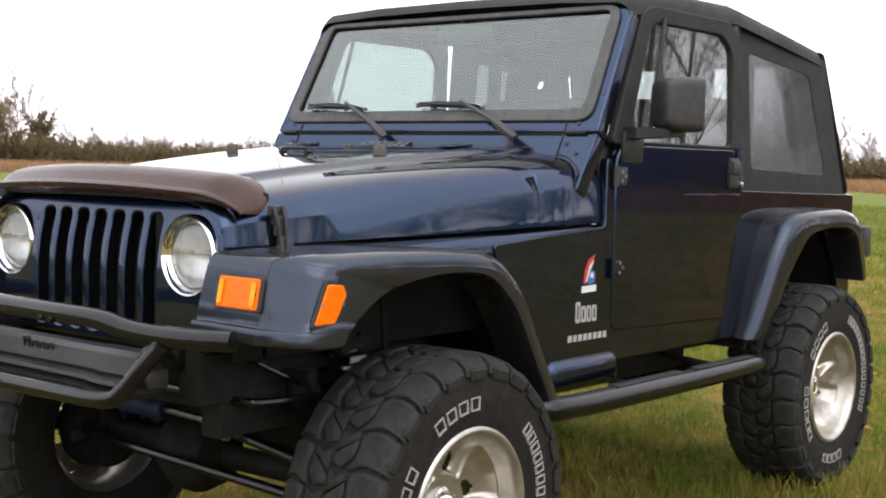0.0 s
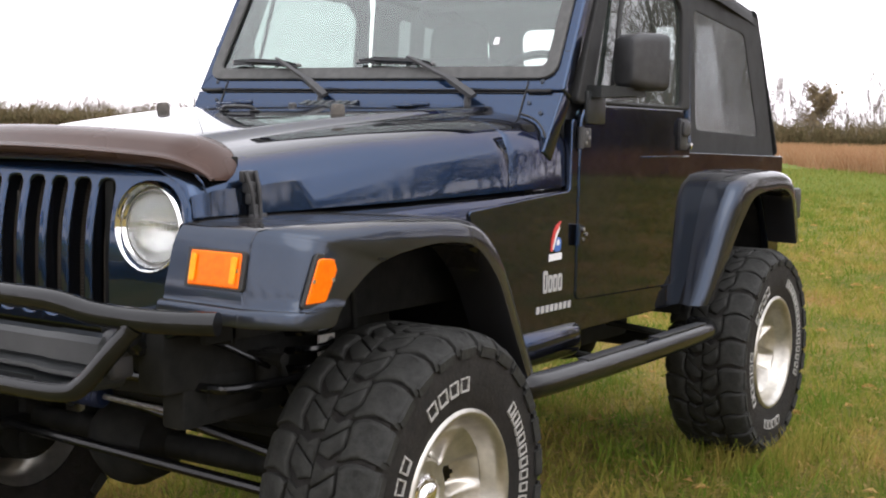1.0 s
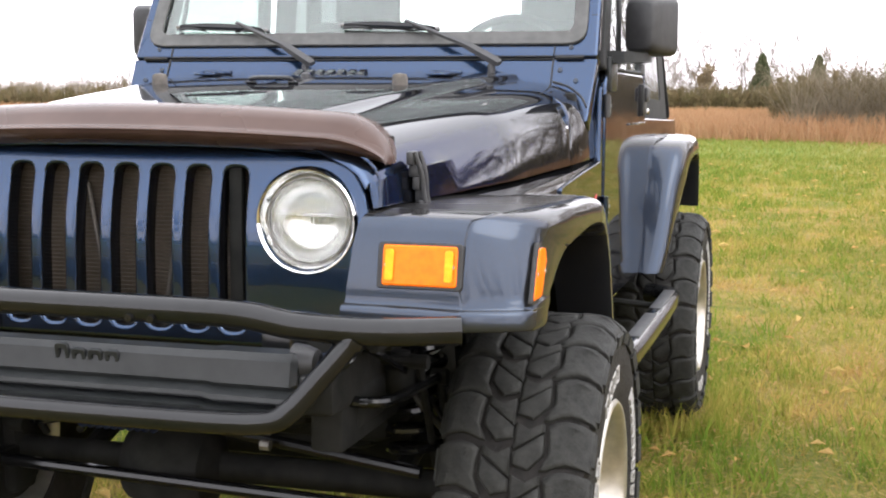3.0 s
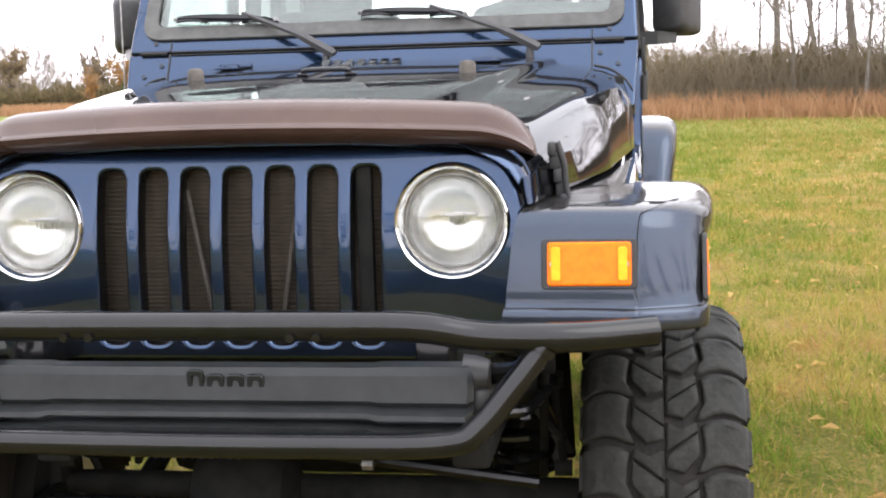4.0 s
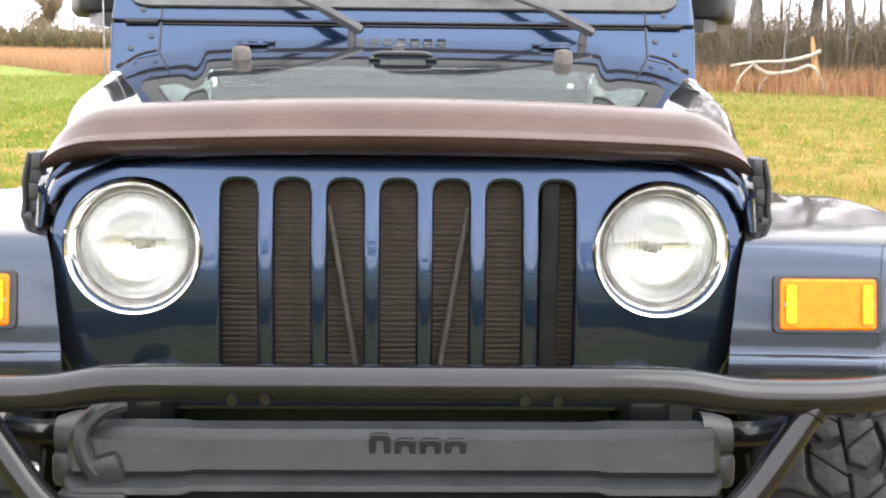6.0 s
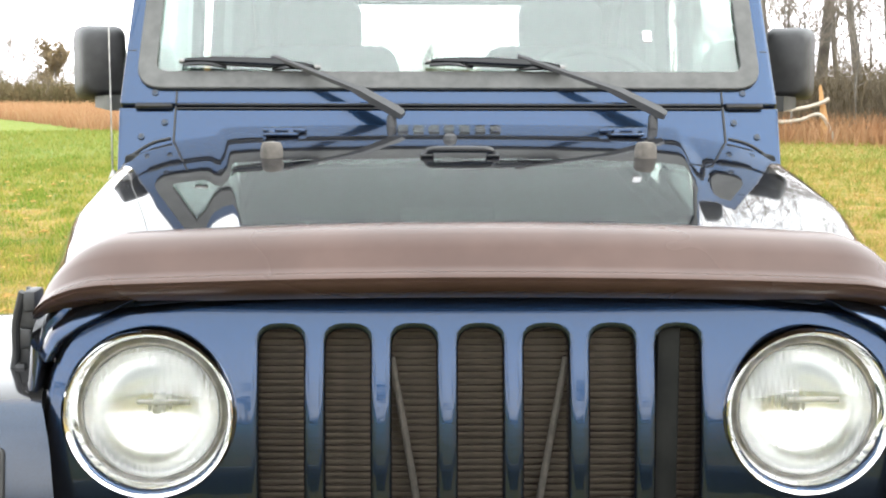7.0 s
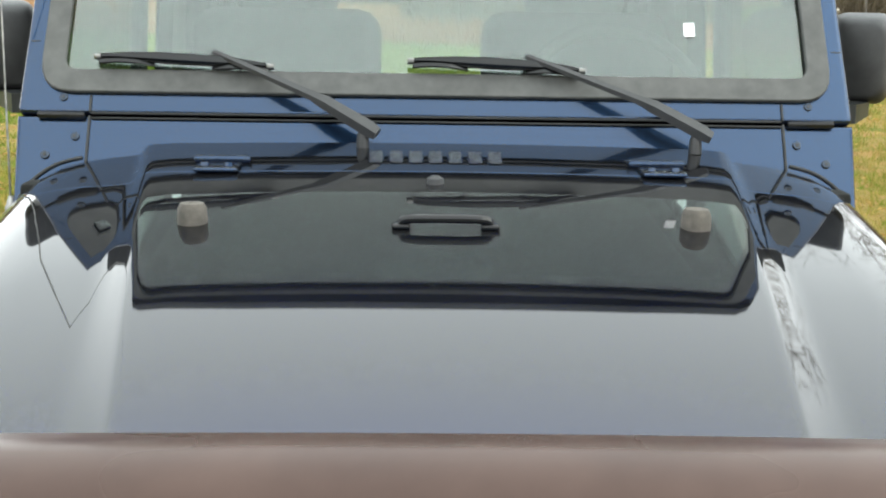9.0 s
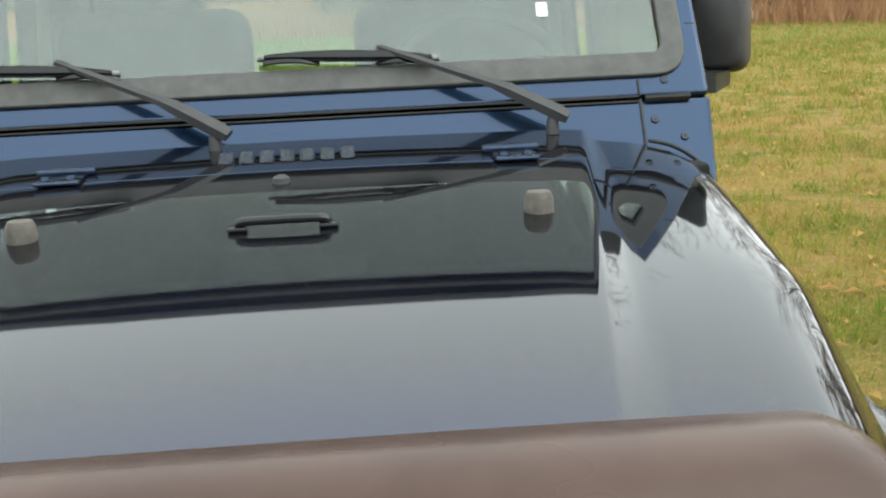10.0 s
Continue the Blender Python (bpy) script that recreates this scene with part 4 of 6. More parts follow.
# cast lug at one end of the cover, a bent arm on a flat foot
bm = bmesh.new()
tube(bm, catmull([(-0.372, -0.650, 0.842), (-0.398, -0.676, 0.838), (-0.418, -0.690, 0.812), (-0.412, -0.694, 0.778), (-0.392, -0.692, 0.752)], 5), 0.013, 10)
box(bm, (-0.388, -0.690, 0.762), (0.052, 0.030, 0.044), 0.010, Matrix.Rotation(radians(-18), 4, 'Y'))
box(bm, (-0.400, -0.700, 0.734), (0.090, 0.050, 0.012), 0.004)
part("tow_lug", bm, GREY_PLASTIC, car, "grey cast tow lug beside the cover")
bm = bmesh.new()
for sx in (-1, 1):
    for dx in (0.165, 0.207):
        lathe(bm, [(-0.772, 0.001), (-0.772, 0.007), (-0.766, 0.009), (-0.755, 0.009)], 10, "y", (sx * dx, 0, 0.882))
pieces("bumper_bolt", bm, BLACK_TUBE, car)
bm = bmesh.new()
box(bm, (0.36, -0.44, 0.80), (0.06, 0.30, 0.10), 0.01)
tube(bm, catmull([(0.54, -0.70, 0.83), (0.50, -0.64, 0.80), (0.42, -0.60, 0.79)], 5), 0.018, 10)
both("bumper_bracket", bm, BLACK_TUBE, car)
bm = bmesh.new()
tube(bm, catmull([(-0.50, -0.66, 0.86), (-0.53, -0.70, 0.83), (-0.52, -0.71, 0.78), (-0.48, -0.69, 0.76)], 6), 0.012, 10)
part("tow_hook", bm, STEEL, car, "curved steel tow hook")

# ---- behind the grille ----
bm = bmesh.new()
box(bm, (0, -0.41, 0.985), (0.70, 0.03, 0.40), 0.004)
rad = part("radiator", bm, FINS, car, "dusty brown radiator behind the grille")
bm = bmesh.new()
box(bm, (0, -0.428, 0), (0.60, 0.008, 0.0034))
FIN = mesh_of(bm, "cooling_fin")
FIN.materials.append(FINS)
for k in range(46):
    ob = new("cooling_fin", FIN)
    ob.parent = rad
    ob.location.z = 0.80 + k * 0.0083
for sx in (1, -1):
    bm = bmesh.new()
    tube(bm, [(sx * 0.105, -0.447, 1.09), (sx * 0.055, -0.447, 0.80)], 0.0045, 8)
    part("brace_rod", bm, OLD_RUBBER, car)
    bm = bmesh.new()
    box(bm, (sx * 0.40, -0.36, 0.98), (0.22, 0.02, 0.42), 0.004)
    part("lamp_backing", bm, DARK, car)
bm = bmesh.new()
box(bm, (0.225, -0.455, 0.96), (0.028, 0.02, 0.36), 0.004)
part("hose", bm, DARK, car)

# ---- running gear ----
bm = bmesh.new()
tube(bm, [(-0.62, AXLE_F, HUB_F), (0.62, AXLE_F, HUB_F)], 0.036, 14)
lathe(bm, [(-0.13, 0.02), (-0.10, 0.09), (-0.03, 0.125), (0.03, 0.125), (0.10, 0.09), (0.13, 0.02)], 20, "x", (-0.16, AXLE_F - 0.01, HUB_F))
part("front_axle", bm, DARK, car)
bm = bmesh.new()
tube(bm, [(-0.60, AXLE_R, HUB_Z), (0.60, AXLE_R, HUB_Z)], 0.038, 14)
lathe(bm, [(-0.14, 0.02), (-0.10, 0.10), (0, 0.13), (0.10, 0.10), (0.14, 0.02)], 20, "x", (0, AXLE_R, HUB_Z))
part("rear_axle", bm, DARK, car)
bm = bmesh.new()
tube(bm, [(-0.56, -0.13, 0.40), (0.58, -0.15, 0.37)], 0.015, 10)
part("tie_rod", bm, BLACK_TUBE, car)
bm = bmesh.new()
tube(bm, [(-0.42, -0.10, 0.56), (0.50, -0.14, 0.46)], 0.014, 10)
part("drag_link", bm, BLACK_TUBE, car)
bm = bmesh.new()
tube(bm, catmull([(-0.53, -0.10, 0.665), (-0.50, -0.33, 0.665), (-0.46, -0.385, 0.668), (-0.38, -0.395, 0.67), (0.38, -0.395, 0.67), (0.46, -0.385, 0.668), (0.50, -0.33, 0.665), (0.53, -0.10, 0.665)], 6), 0.012, 10)
part("sway_bar", bm, BLACK_TUBE, car)
bm = bmesh.new()
lathe(bm, [(-0.31, 0.001), (-0.31, 0.028)] + [(-0.30 + 0.01 * k, 0.029 if k % 2 else 0.036) for k in range(19)] + [(-0.11, 0.028), (-0.11, 0.001)], 18, "x", (0, -0.17, 0.5425))
st = part("steering_damper", bm, BLUE_BOOT, car, "steering damper with a blue ribbed boot")
bm = bmesh.new()
tube(bm, [(-0.12, -0.17, 0.54), (0.16, -0.165, 0.53)], 0.009, 8)
for z in (0.545, 0.50):
    lathe(bm, [(-0.01, 0.012), (0.012, 0.012), (0.012, 0.001)], 8, "x", (0.15, -0.17, z))
part("damper_rod", bm, STEEL, st)
for sx in (1, -1):
    bm = bmesh.new()
    pts = [(sx * 0.458 + 0.060 * math.cos(k * math.tau / 14), AXLE_F - 0.04 + 0.062 * math.sin(k * math.tau / 14), 0.46 + 0.40 * k / (14 * 9)) for k in range(14 * 9 + 1)]
    tube(bm, pts, 0.010, 7)
    part("coil_spring", bm, BLACK_TUBE, car, "black coil spring")
    bm = bmesh.new()
    tube(bm, [(sx * 0.545, AXLE_F + 0.08, 0.45), (sx * 0.535, AXLE_F + 0.06, 0.70)], 0.018, 12)
    tube(bm, [(sx * 0.535, AXLE_F + 0.06, 0.70), (sx * 0.525, AXLE_F + 0.05, 0.92)], 0.008, 10)
    part("shock_absorber", bm, DARK, car)
    bm = bmesh.new()
    tube(bm, catmull([(sx * 0.40, AXLE_F, 0.40), (sx * 0.41, 0.4, 0.50), (sx * 0.40, 0.75, 0.56)], 4), 0.024, 10)
    part("control_arm", bm, DARK, car)
    bm = bmesh.new()
    box(bm, (sx * 0.40, 1.16, 0.63), (0.07, 3.2, 0.11), 0.01)
    box(bm, (sx * 0.40, -0.08, 0.738), (0.085, 0.86, 0.150), 0.015)
    box(bm, (sx * 0.415, -0.27, 0.655), (0.060, 0.20, 0.110), 0.025)
    box(bm, (sx * 0.43, 0.14, 0.635), (0.050, 0.16, 0.120), 0.025)
    box(bm, (sx * 0.45, 0.0, 0.83), (0.15, 0.20, 0.16), 0.03)
    rail = part("chassis_rail", bm, DARK, car)
    bm = bmesh.new()
    lathe(bm, [(0.635, 0.001), (0.635, 0.026), (0.650, 0.034), (0.700, 0.034), (0.715, 0.022), (0.735, 0.020), (0.735, 0.001)], 16, "z", (sx * 0.47, -0.19, 0))
    part("bump_stop", bm, DARK, rail)
    bm = bmesh.new()
    tube(bm, catmull([(sx * 0.44, -0.40, 0.79), (sx * 0.47, -0.30, 0.74), (sx * 0.50, -0.16, 0.66), (sx * 0.55, -0.06, 0.52)], 5), 0.007, 8)
    part("brake_hose", bm, BLACK_TUBE, rail)
    bm = bmesh.new()
    tube(bm, [(sx * 0.53, -0.10, 0.665), (sx * 0.545, -0.07, 0.47)], 0.009, 8)
    for z in (0.665, 0.47):
        lathe(bm, [(-0.018, 0.001), (-0.018, 0.018), (0.018, 0.018), (0.018, 0.001)], 12, "x", (sx * (0.53 if z > 0.5 else 0.545), -0.10 if z > 0.5 else -0.07, z))
    part("sway_bar_link", bm, DARK, car)
    bm = bmesh.new()
    box(bm, (sx * 0.60, AXLE_F, HUB_F), (0.05, 0.10, 0.22), 0.02)
    box(bm, (sx * 0.585, AXLE_F - 0.10, HUB_F), (0.03, 0.14, 0.04), 0.01)
    part("steering_knuckle", bm, DARK, car)
    bm = bmesh.new()
    tube(bm, catmull([(sx * 0.56, -0.05, 0.50), (sx * 0.50, -0.12, 0.60), (sx * 0.42, -0.10, 0.70)], 5), 0.008, 8)
    part("brake_hose", bm, SEAL, car)
    bm = bmesh.new()
    tube(bm, [(sx * 0.50, -0.02, 0.44), (sx * 0.52, -0.22, 0.72)], 0.009, 8)
    tube(bm, [(sx * 0.52, -0.22, 0.72), (-sx * 0.02, -0.30, 0.74)], 0.011, 8)
    lathe(bm, [(-0.02, 0.016), (0.02, 0.016), (0.02, 0.001)], 10, "x", (sx * 0.52, -0.22, 0.72))
    part("sway_bar", bm, DARK, car)
    bm = bmesh.new()
    rows = []
    for k in range(13):
        t = math.pi * (k / 12)
        y, z = AXLE_R - 0.47 * math.cos(t), 0.62 + 0.46 * math.sin(t)
        rows.append([Vector((sx * x, y, z)) for x in (0.42, 0.69)])
    loft(bm, rows)
    part("rear_wheel_well", bm, DARK, car)
    bm = bmesh.new()
    box(bm, (sx * 0.692, 0.760, 0.646), (0.085, 0.38, 0.105), 0.036, seg=4)
    part("rocker_guard", bm, PAINT, car, "blue rounded rocker guard ahead of the door")
    for y in (0.62, 1.02, 1.60):
        bm = bmesh.new()
        tube(bm, [(sx * 0.81, y, 0.570), (sx * 0.44, y, 0.60)], 0.012, 8)
        part("step_bracket", bm, DARK, car)
    for y in (0.95, 1.45):
        bm = bmesh.new()
        box(bm, (sx * 0.830, y, 0.6195), (0.038, 0.40, 0.006), 0.0025)
        part("step_pad", bm, BLACK_PLASTIC, car)
bm = bmesh.new()
box(bm, (0, 0.25, 0.72), (0.50, 0.80, 0.40), 0.06)
box(bm, (0.05, 0.30, 0.53), (0.56, 0.50, 0.20), 0.05)
box(bm, (-0.18, -0.10, 0.66), (0.16, 0.22, 0.14), 0.03)
box(bm, (0, -0.33, 0.71), (0.74, 0.12, 0.18), 0.03)
# added slab that stands in for the shade under the car
box(bm, (0.0, 0.46, 0.46), (1.0, 0.10, 0.34), 0.04)
box(bm, (0.20, 0.12, 0.56), (0.36, 0.20, 0.20), 0.05)
pieces("engine_and_shade_fill", bm, DARK, car)
bm = bmesh.new()
# first box widened as fill, so the gap behind the step bar stays dark
box(bm, (0, 1.15, 0.585), (1.0, 1.30, 0.12), 0.03)
box(bm, (0, 1.75, 0.62), (0.62, 0.5, 0.16), 0.04)
box(bm, (0, 2.62, 0.66), (0.8, 0.28, 0.2), 0.04)
pieces("skid_and_dark_fill", bm, DARK, car)
bm = bmesh.new()
tube(bm, [(0.10, 0.3, 0.5), (0.08, 2.2, 0.43)], 0.03, 10)
part("drive_shaft", bm, DARK, car)

for sx in (1, -1):
    bm = bmesh.new()
    box(bm, (sx * 0.490, 0.000, 0.742), (0.010, 0.060, 0.090), 0.003)
    part("shock_bracket", bm, PALE_STEEL, car, "pale bracket beside the coil spring, its colour lightened as if lit")

# ---- body side details ----
for sx in (1, -1):
    for z in (1.245, 0.958):
        bm = bmesh.new()
        tube(bm, [(sx * 0.722, 0.905, z - 0.032), (sx * 0.722, 0.905, z + 0.032)], 0.010, 10)
        box(bm, (sx * 0.719, 0.935 if z > 1.1 else 0.925, z), (0.010, 0.075 if z > 1.1 else 0.05, 0.058 if z > 1.1 else 0.05), 0.004)
        h = part("door_hinge", bm, BLACK_PLASTIC if z > 1.1 else PAINT, car)
        bm = bmesh.new()
        for dy, dz in ((0.01, 0.015), (0.01, -0.015), (0.028, 0.0)):
            lathe(bm, [(0.722, 0.006), (0.727, 0.005), (0.727, 0.001)] if sx > 0 else [(-0.722, 0.006), (-0.727, 0.005), (-0.727, 0.001)], 8, "x", (0, 0.935 + dy - 0.005, z + dz))
        pieces("bolt", bm, STEEL, h)
    # handle: recessed paddle with a lock
    bm = bmesh.new()
    box(bm, (sx * 0.722, 1.690, 1.262), (0.016, 0.075, 0.110), 0.012)
    h = part("door_handle", bm, BLACK_PLASTIC, car, "black door handle with steel lock")
    bm = bmesh.new()
    box(bm, (sx * 0.733, 1.690, 1.280), (0.014, 0.060, 0.050), 0.008)
    part("grip", bm, BLACK_PLASTIC, h)
    bm = bmesh.new()
    lathe(bm, [(sx * 0.728, 0.011), (sx * 0.736, 0.010), (sx * 0.737, 0.001)], 14, "x", (0, 1.735, 1.222))
    part("lock", bm, CHROME, h)
    # crease line of the door
    bm = bmesh.new()
    box(bm, (sx * 0.7185, 1.55, 1.185), (0.006, 0.40, 0.006), 0.002)
    part("door_crease", bm, PAINT, car)
    # upper door: frame and glass
    m = Matrix.Translation((sx * 0.700, 0, 1.345)) @ Matrix.Rotation(radians(-3.0 * sx), 4, 'Y') @ SIDE
    rim2 = [(0.890, 0.0), (1.765, 0.0), (1.765, 0.40), (1.68, 0.455), (1.145, 0.455), (1.090, 0.43)]
    hole = [(0.99, 0.012), (1.69, 0.012), (1.70, 0.345), (1.63, 0.400), (1.18, 0.400), (1.14, 0.385)]
    fr = part("door_window_frame", plate([rounded(rim2, 0.03), rounded(hole, 0.03)], 0.03, 0.006, m), FABRIC, car, "black frame of the upper door")
    part("door_window", plate([rounded(hole, 0.03)], 0.004, 0, m), glass_material("door_glass", (0.34, 0.38, 0.37), 0.0, 0.03, 0.2), fr, "clear door window glass").visible_shadow = False
    bm = bmesh.new()
    tube(bm, [(sx * 0.722, 1.095, 1.37), (sx * 0.712, 1.155, 1.55), (sx * 0.700, 1.21, 1.76)], 0.008, 8)
    part("quarter_vent_bar", bm, SEAL, car)
    # blue lock pillar behind the door window
    bm = bmesh.new()
    tube(bm, [(sx * 0.705, 1.772, 1.22), (sx * 0.690, 1.765, 1.55), (sx * 0.678, 1.75, 1.79)], 0.014, 8)
    part("door_pillar", bm, PAINT, car)
    # mirror
    bm = bmesh.new()
    swing = Matrix.Translation((sx * 0.812, 1.105, 1.476)) @ Matrix.Rotation(radians(-20 * sx), 4, 'Z')
    skin = []
    for y, wx, hz in ((-0.070, 0.078, 0.128), (-0.066, 0.090, 0.142), (-0.050, 0.101, 0.157), (-0.020, 0.109, 0.168), (0.03, 0.112, 0.172), (0.070, 0.112, 0.172)):
        skin.append([Vector((p.x, y, p.y)) for p in rounded([(-wx / 2, -hz / 2), (wx / 2, -hz / 2), (wx / 2, hz / 2), (-wx / 2, hz / 2)], 0.028, 5)])
    loft(bm, skin, closed=True, caps=True)
    bm.transform(swing)
    mi = part("door_mirror", bm, BLACK_PLASTIC, car, "large square black door mirror", 50)
    bm = bmesh.new()
    box(bm, (0, 0.0715, 0), (0.094, 0.004, 0.148), 0.0015)
    bm.transform(swing)
    part("mirror_glass", bm, CHROME, mi)
    bm = bmesh.new()
    loft(bm, [[Vector((sx * x, y, z)) for y, z in ((0.955, 1.365), (1.045, 1.365), (1.045, 1.400), (0.955, 1.400))] for x in (0.705, 0.76)] +
         [[Vector((sx * 0.815, y, z)) for y, z in ((1.045, 1.372), (1.145, 1.372), (1.145, 1.398), (1.045, 1.398))]], closed=True, caps=True)
    box(bm, (sx * 0.718, 1.0, 1.335), (0.02, 0.12, 0.10), 0.008)
    part("mirror_arm", bm, GREY_PLASTIC, mi)
    # tail lamp and rear corner
    bm = bmesh.new()
    box(bm, (sx * 0.735, 2.80, 0.985), (0.11, 0.09, 0.13), 0.012)
    part("tail_lamp", bm, BLACK_PLASTIC, car)
    # decals on the side ahead of the door, as plain shapes
    x = sx * 0.7135
    dm = Matrix.Translation((x, 0, 0)) @ (SIDE if sx > 0 else Matrix.Diagonal((-1, 1, 1, 1)) @ SIDE)
    dl = dm @ Matrix.Translation((0, -0.040, 0))
    part("decal_swoosh", plate([rounded([(0.752, 0.957), (0.765, 0.957), (0.78, 1.0), (0.815, 1.045), (0.778, 1.03), (0.757, 0.995)], 0.006)], 0.002, 0, dl), DECAL_RED, car, "small red and white decal")
    part("decal_stripe", plate([rounded([(0.762, 0.965), (0.768, 0.96), (0.785, 0.998), (0.808, 1.028), (0.782, 1.012)], 0.003)], 0.004, 0, dl), DECAL_WHITE, car)
    part("decal_shield", plate([rounded([(0.776, 0.955), (0.812, 0.957), (0.816, 0.99), (0.795, 1.0), (0.776, 0.98)], 0.010)], 0.003, 0, dl), DECAL_BLUE, car)
    part("decal_disc", plate([circle(0.795, 0.982, 0.009, 16)], 0.0045, 0, dl), DECAL_WHITE, car)
    part("decal_bar", plate([[(0.744, 0.930), (0.822, 0.932), (0.822, 0.952), (0.744, 0.950)]], 0.002, 0, dl), DECAL_WHITE, car, "plain white bar under the decal")
    for k in range(4):
        y0, y1, tall = 0.714 + k * 0.030, 0.739 + k * 0.030, 0.850 if k else 0.864
        part("badge_bar", plate([rounded([(y0, 0.800), (y1, 0.800), (y1, tall), (y0, tall)], 0.008), rounded([(y0 + 0.008, 0.810), (y1 - 0.008, 0.810), (y1 - 0.008, tall - 0.010), (y0 + 0.008, tall - 0.010)], 0.003)], 0.002, 0, dm), DECAL_GREY, car)
    for k in range(8):
        y0 = 0.676 + k * 0.0275
        part("name_bar", plate([[(y0, 0.744), (y0 + 0.019, 0.744), (y0 + 0.021, 0.764), (y0 + 0.002, 0.764)]], 0.002, 0, dm), DECAL_GREY, car)

# ---- interior ----
bm = bmesh.new()
box(bm, (0, 1.02, 1.27), (1.34, 0.24, 0.22), 0.05, seg=3)
box(bm, (0.36, 1.00, 1.385), (0.36, 0.16, 0.05), 0.022, seg=3)
part("dashboard", bm, DASH, car, "dark grey dashboard")
bm = bmesh.new()
rt = Matrix.Translation((0.36, 1.22, 1.36)) @ Matrix.Rotation(radians(-32), 4, 'X')
ring = [rt @ Vector((0.185 * math.cos(k * math.tau / 40), 0, 0.185 * math.sin(k * math.tau / 40))) for k in range(41)]
tube(bm, ring, 0.014, 10, False)
sw = part("steering_wheel", bm, BLACK_PLASTIC, car, "black steering wheel")
bm = bmesh.new()
box(bm, rt @ Vector((0, 0.01, 0)), (0.13, 0.04, 0.11), 0.02, Matrix.Rotation(radians(-32), 4, 'X'))
for a in (200, 340, 270):
    tube(bm, [rt @ Vector((0.05 * math.cos(radians(a)), 0, 0.05 * math.sin(radians(a)))), rt @ Vector((0.18 * math.cos(radians(a)), 0, 0.18 * math.sin(radians(a))))], 0.012, 8)
tube(bm, [rt @ Vector((0, 0.02, 0)), (0.36, 1.05, 1.24)], 0.03, 10)
part("wheel_hub", bm, BLACK_PLASTIC, sw)
for sx in (1, -1):
    bm = bmesh.new()
    box(bm, (sx * 0.36, 1.55, 0.98), (0.48, 0.50, 0.16), 0.06, seg=3)
    s = part("seat", bm, CLOTH, car, "grey cloth bucket seat")
    bm = bmesh.new()
    box(bm, (sx * 0.36, 1.86, 1.27), (0.47, 0.14, 0.56), 0.06, Matrix.Rotation(radians(-14), 4, 'X'), 3)
    part("backrest", bm, CLOTH, s)
    bm = bmesh.new()
    box(bm, (sx * 0.36, 1.95, 1.60), (0.25, 0.10, 0.17), 0.045, Matrix.Rotation(radians(-10), 4, 'X'), 3)
    part("headrest", bm, CLOTH, s)
    bm = bmesh.new()
    tube(bm, catmull([(sx * 0.60, 1.16, 1.76), (sx * 0.595, 1.6, 1.79), (sx * 0.59, 2.0, 1.77), (sx * 0.58, 2.35, 1.68), (sx * 0.58, 2.62, 1.10)], 5), 0.028, 10)
    part("roll_bar_side", bm, FABRIC, car)
bm = bmesh.new()
tube(bm, catmull([(-0.60, 2.0, 0.75), (-0.60, 2.0, 1.60), (-0.57, 2.0, 1.74), (-0.48, 2.0, 1.77), (0.48, 2.0, 1.77), (0.57, 2.0, 1.74), (0.60, 2.0, 1.60), (0.60, 2.0, 0.75)], 6), 0.030, 12)
part("roll_bar", bm, FABRIC, car, "padded black roll bar")
bm = bmesh.new()
box(bm, (0, 2.42, 1.12), (0.95, 0.12, 0.45), 0.05, Matrix.Rotation(radians(-10), 4, 'X'), 3)
box(bm, (0, 2.22, 0.95), (0.95, 0.42, 0.14), 0.05, seg=3)
part("rear_bench", bm, CLOTH, car)
bm = bmesh.new()
box(bm, (0, 1.040, 1.725), (0.24, 0.03, 0.065), 0.02, seg=3)
tube(bm, [(0, 1.025, 1.755), (0, 1.025, 1.79)], 0.008, 8)
part("rear_view_mirror", bm, BLACK_PLASTIC, car)

# ---- ground ----
def mesh_from(name, verts, faces, mat, mats=None):
    """A mesh from numpy arrays of points and equal-sided faces."""
    me = bpy.data.meshes.new(name)
    n, f, k = len(verts), len(faces), faces.shape[1]
    me.vertices.add(n)
    me.vertices.foreach_set("co", verts.astype(np.float32).ravel())
    me.loops.add(f * k)
    me.loops.foreach_set("vertex_index", faces.astype(np.int32).ravel())
    me.polygons.add(f)
    me.polygons.foreach_set("loop_start", np.arange(0, f * k, k, dtype=np.int32))
    me.update(calc_edges=True)
    me.materials.append(mat)
    return me


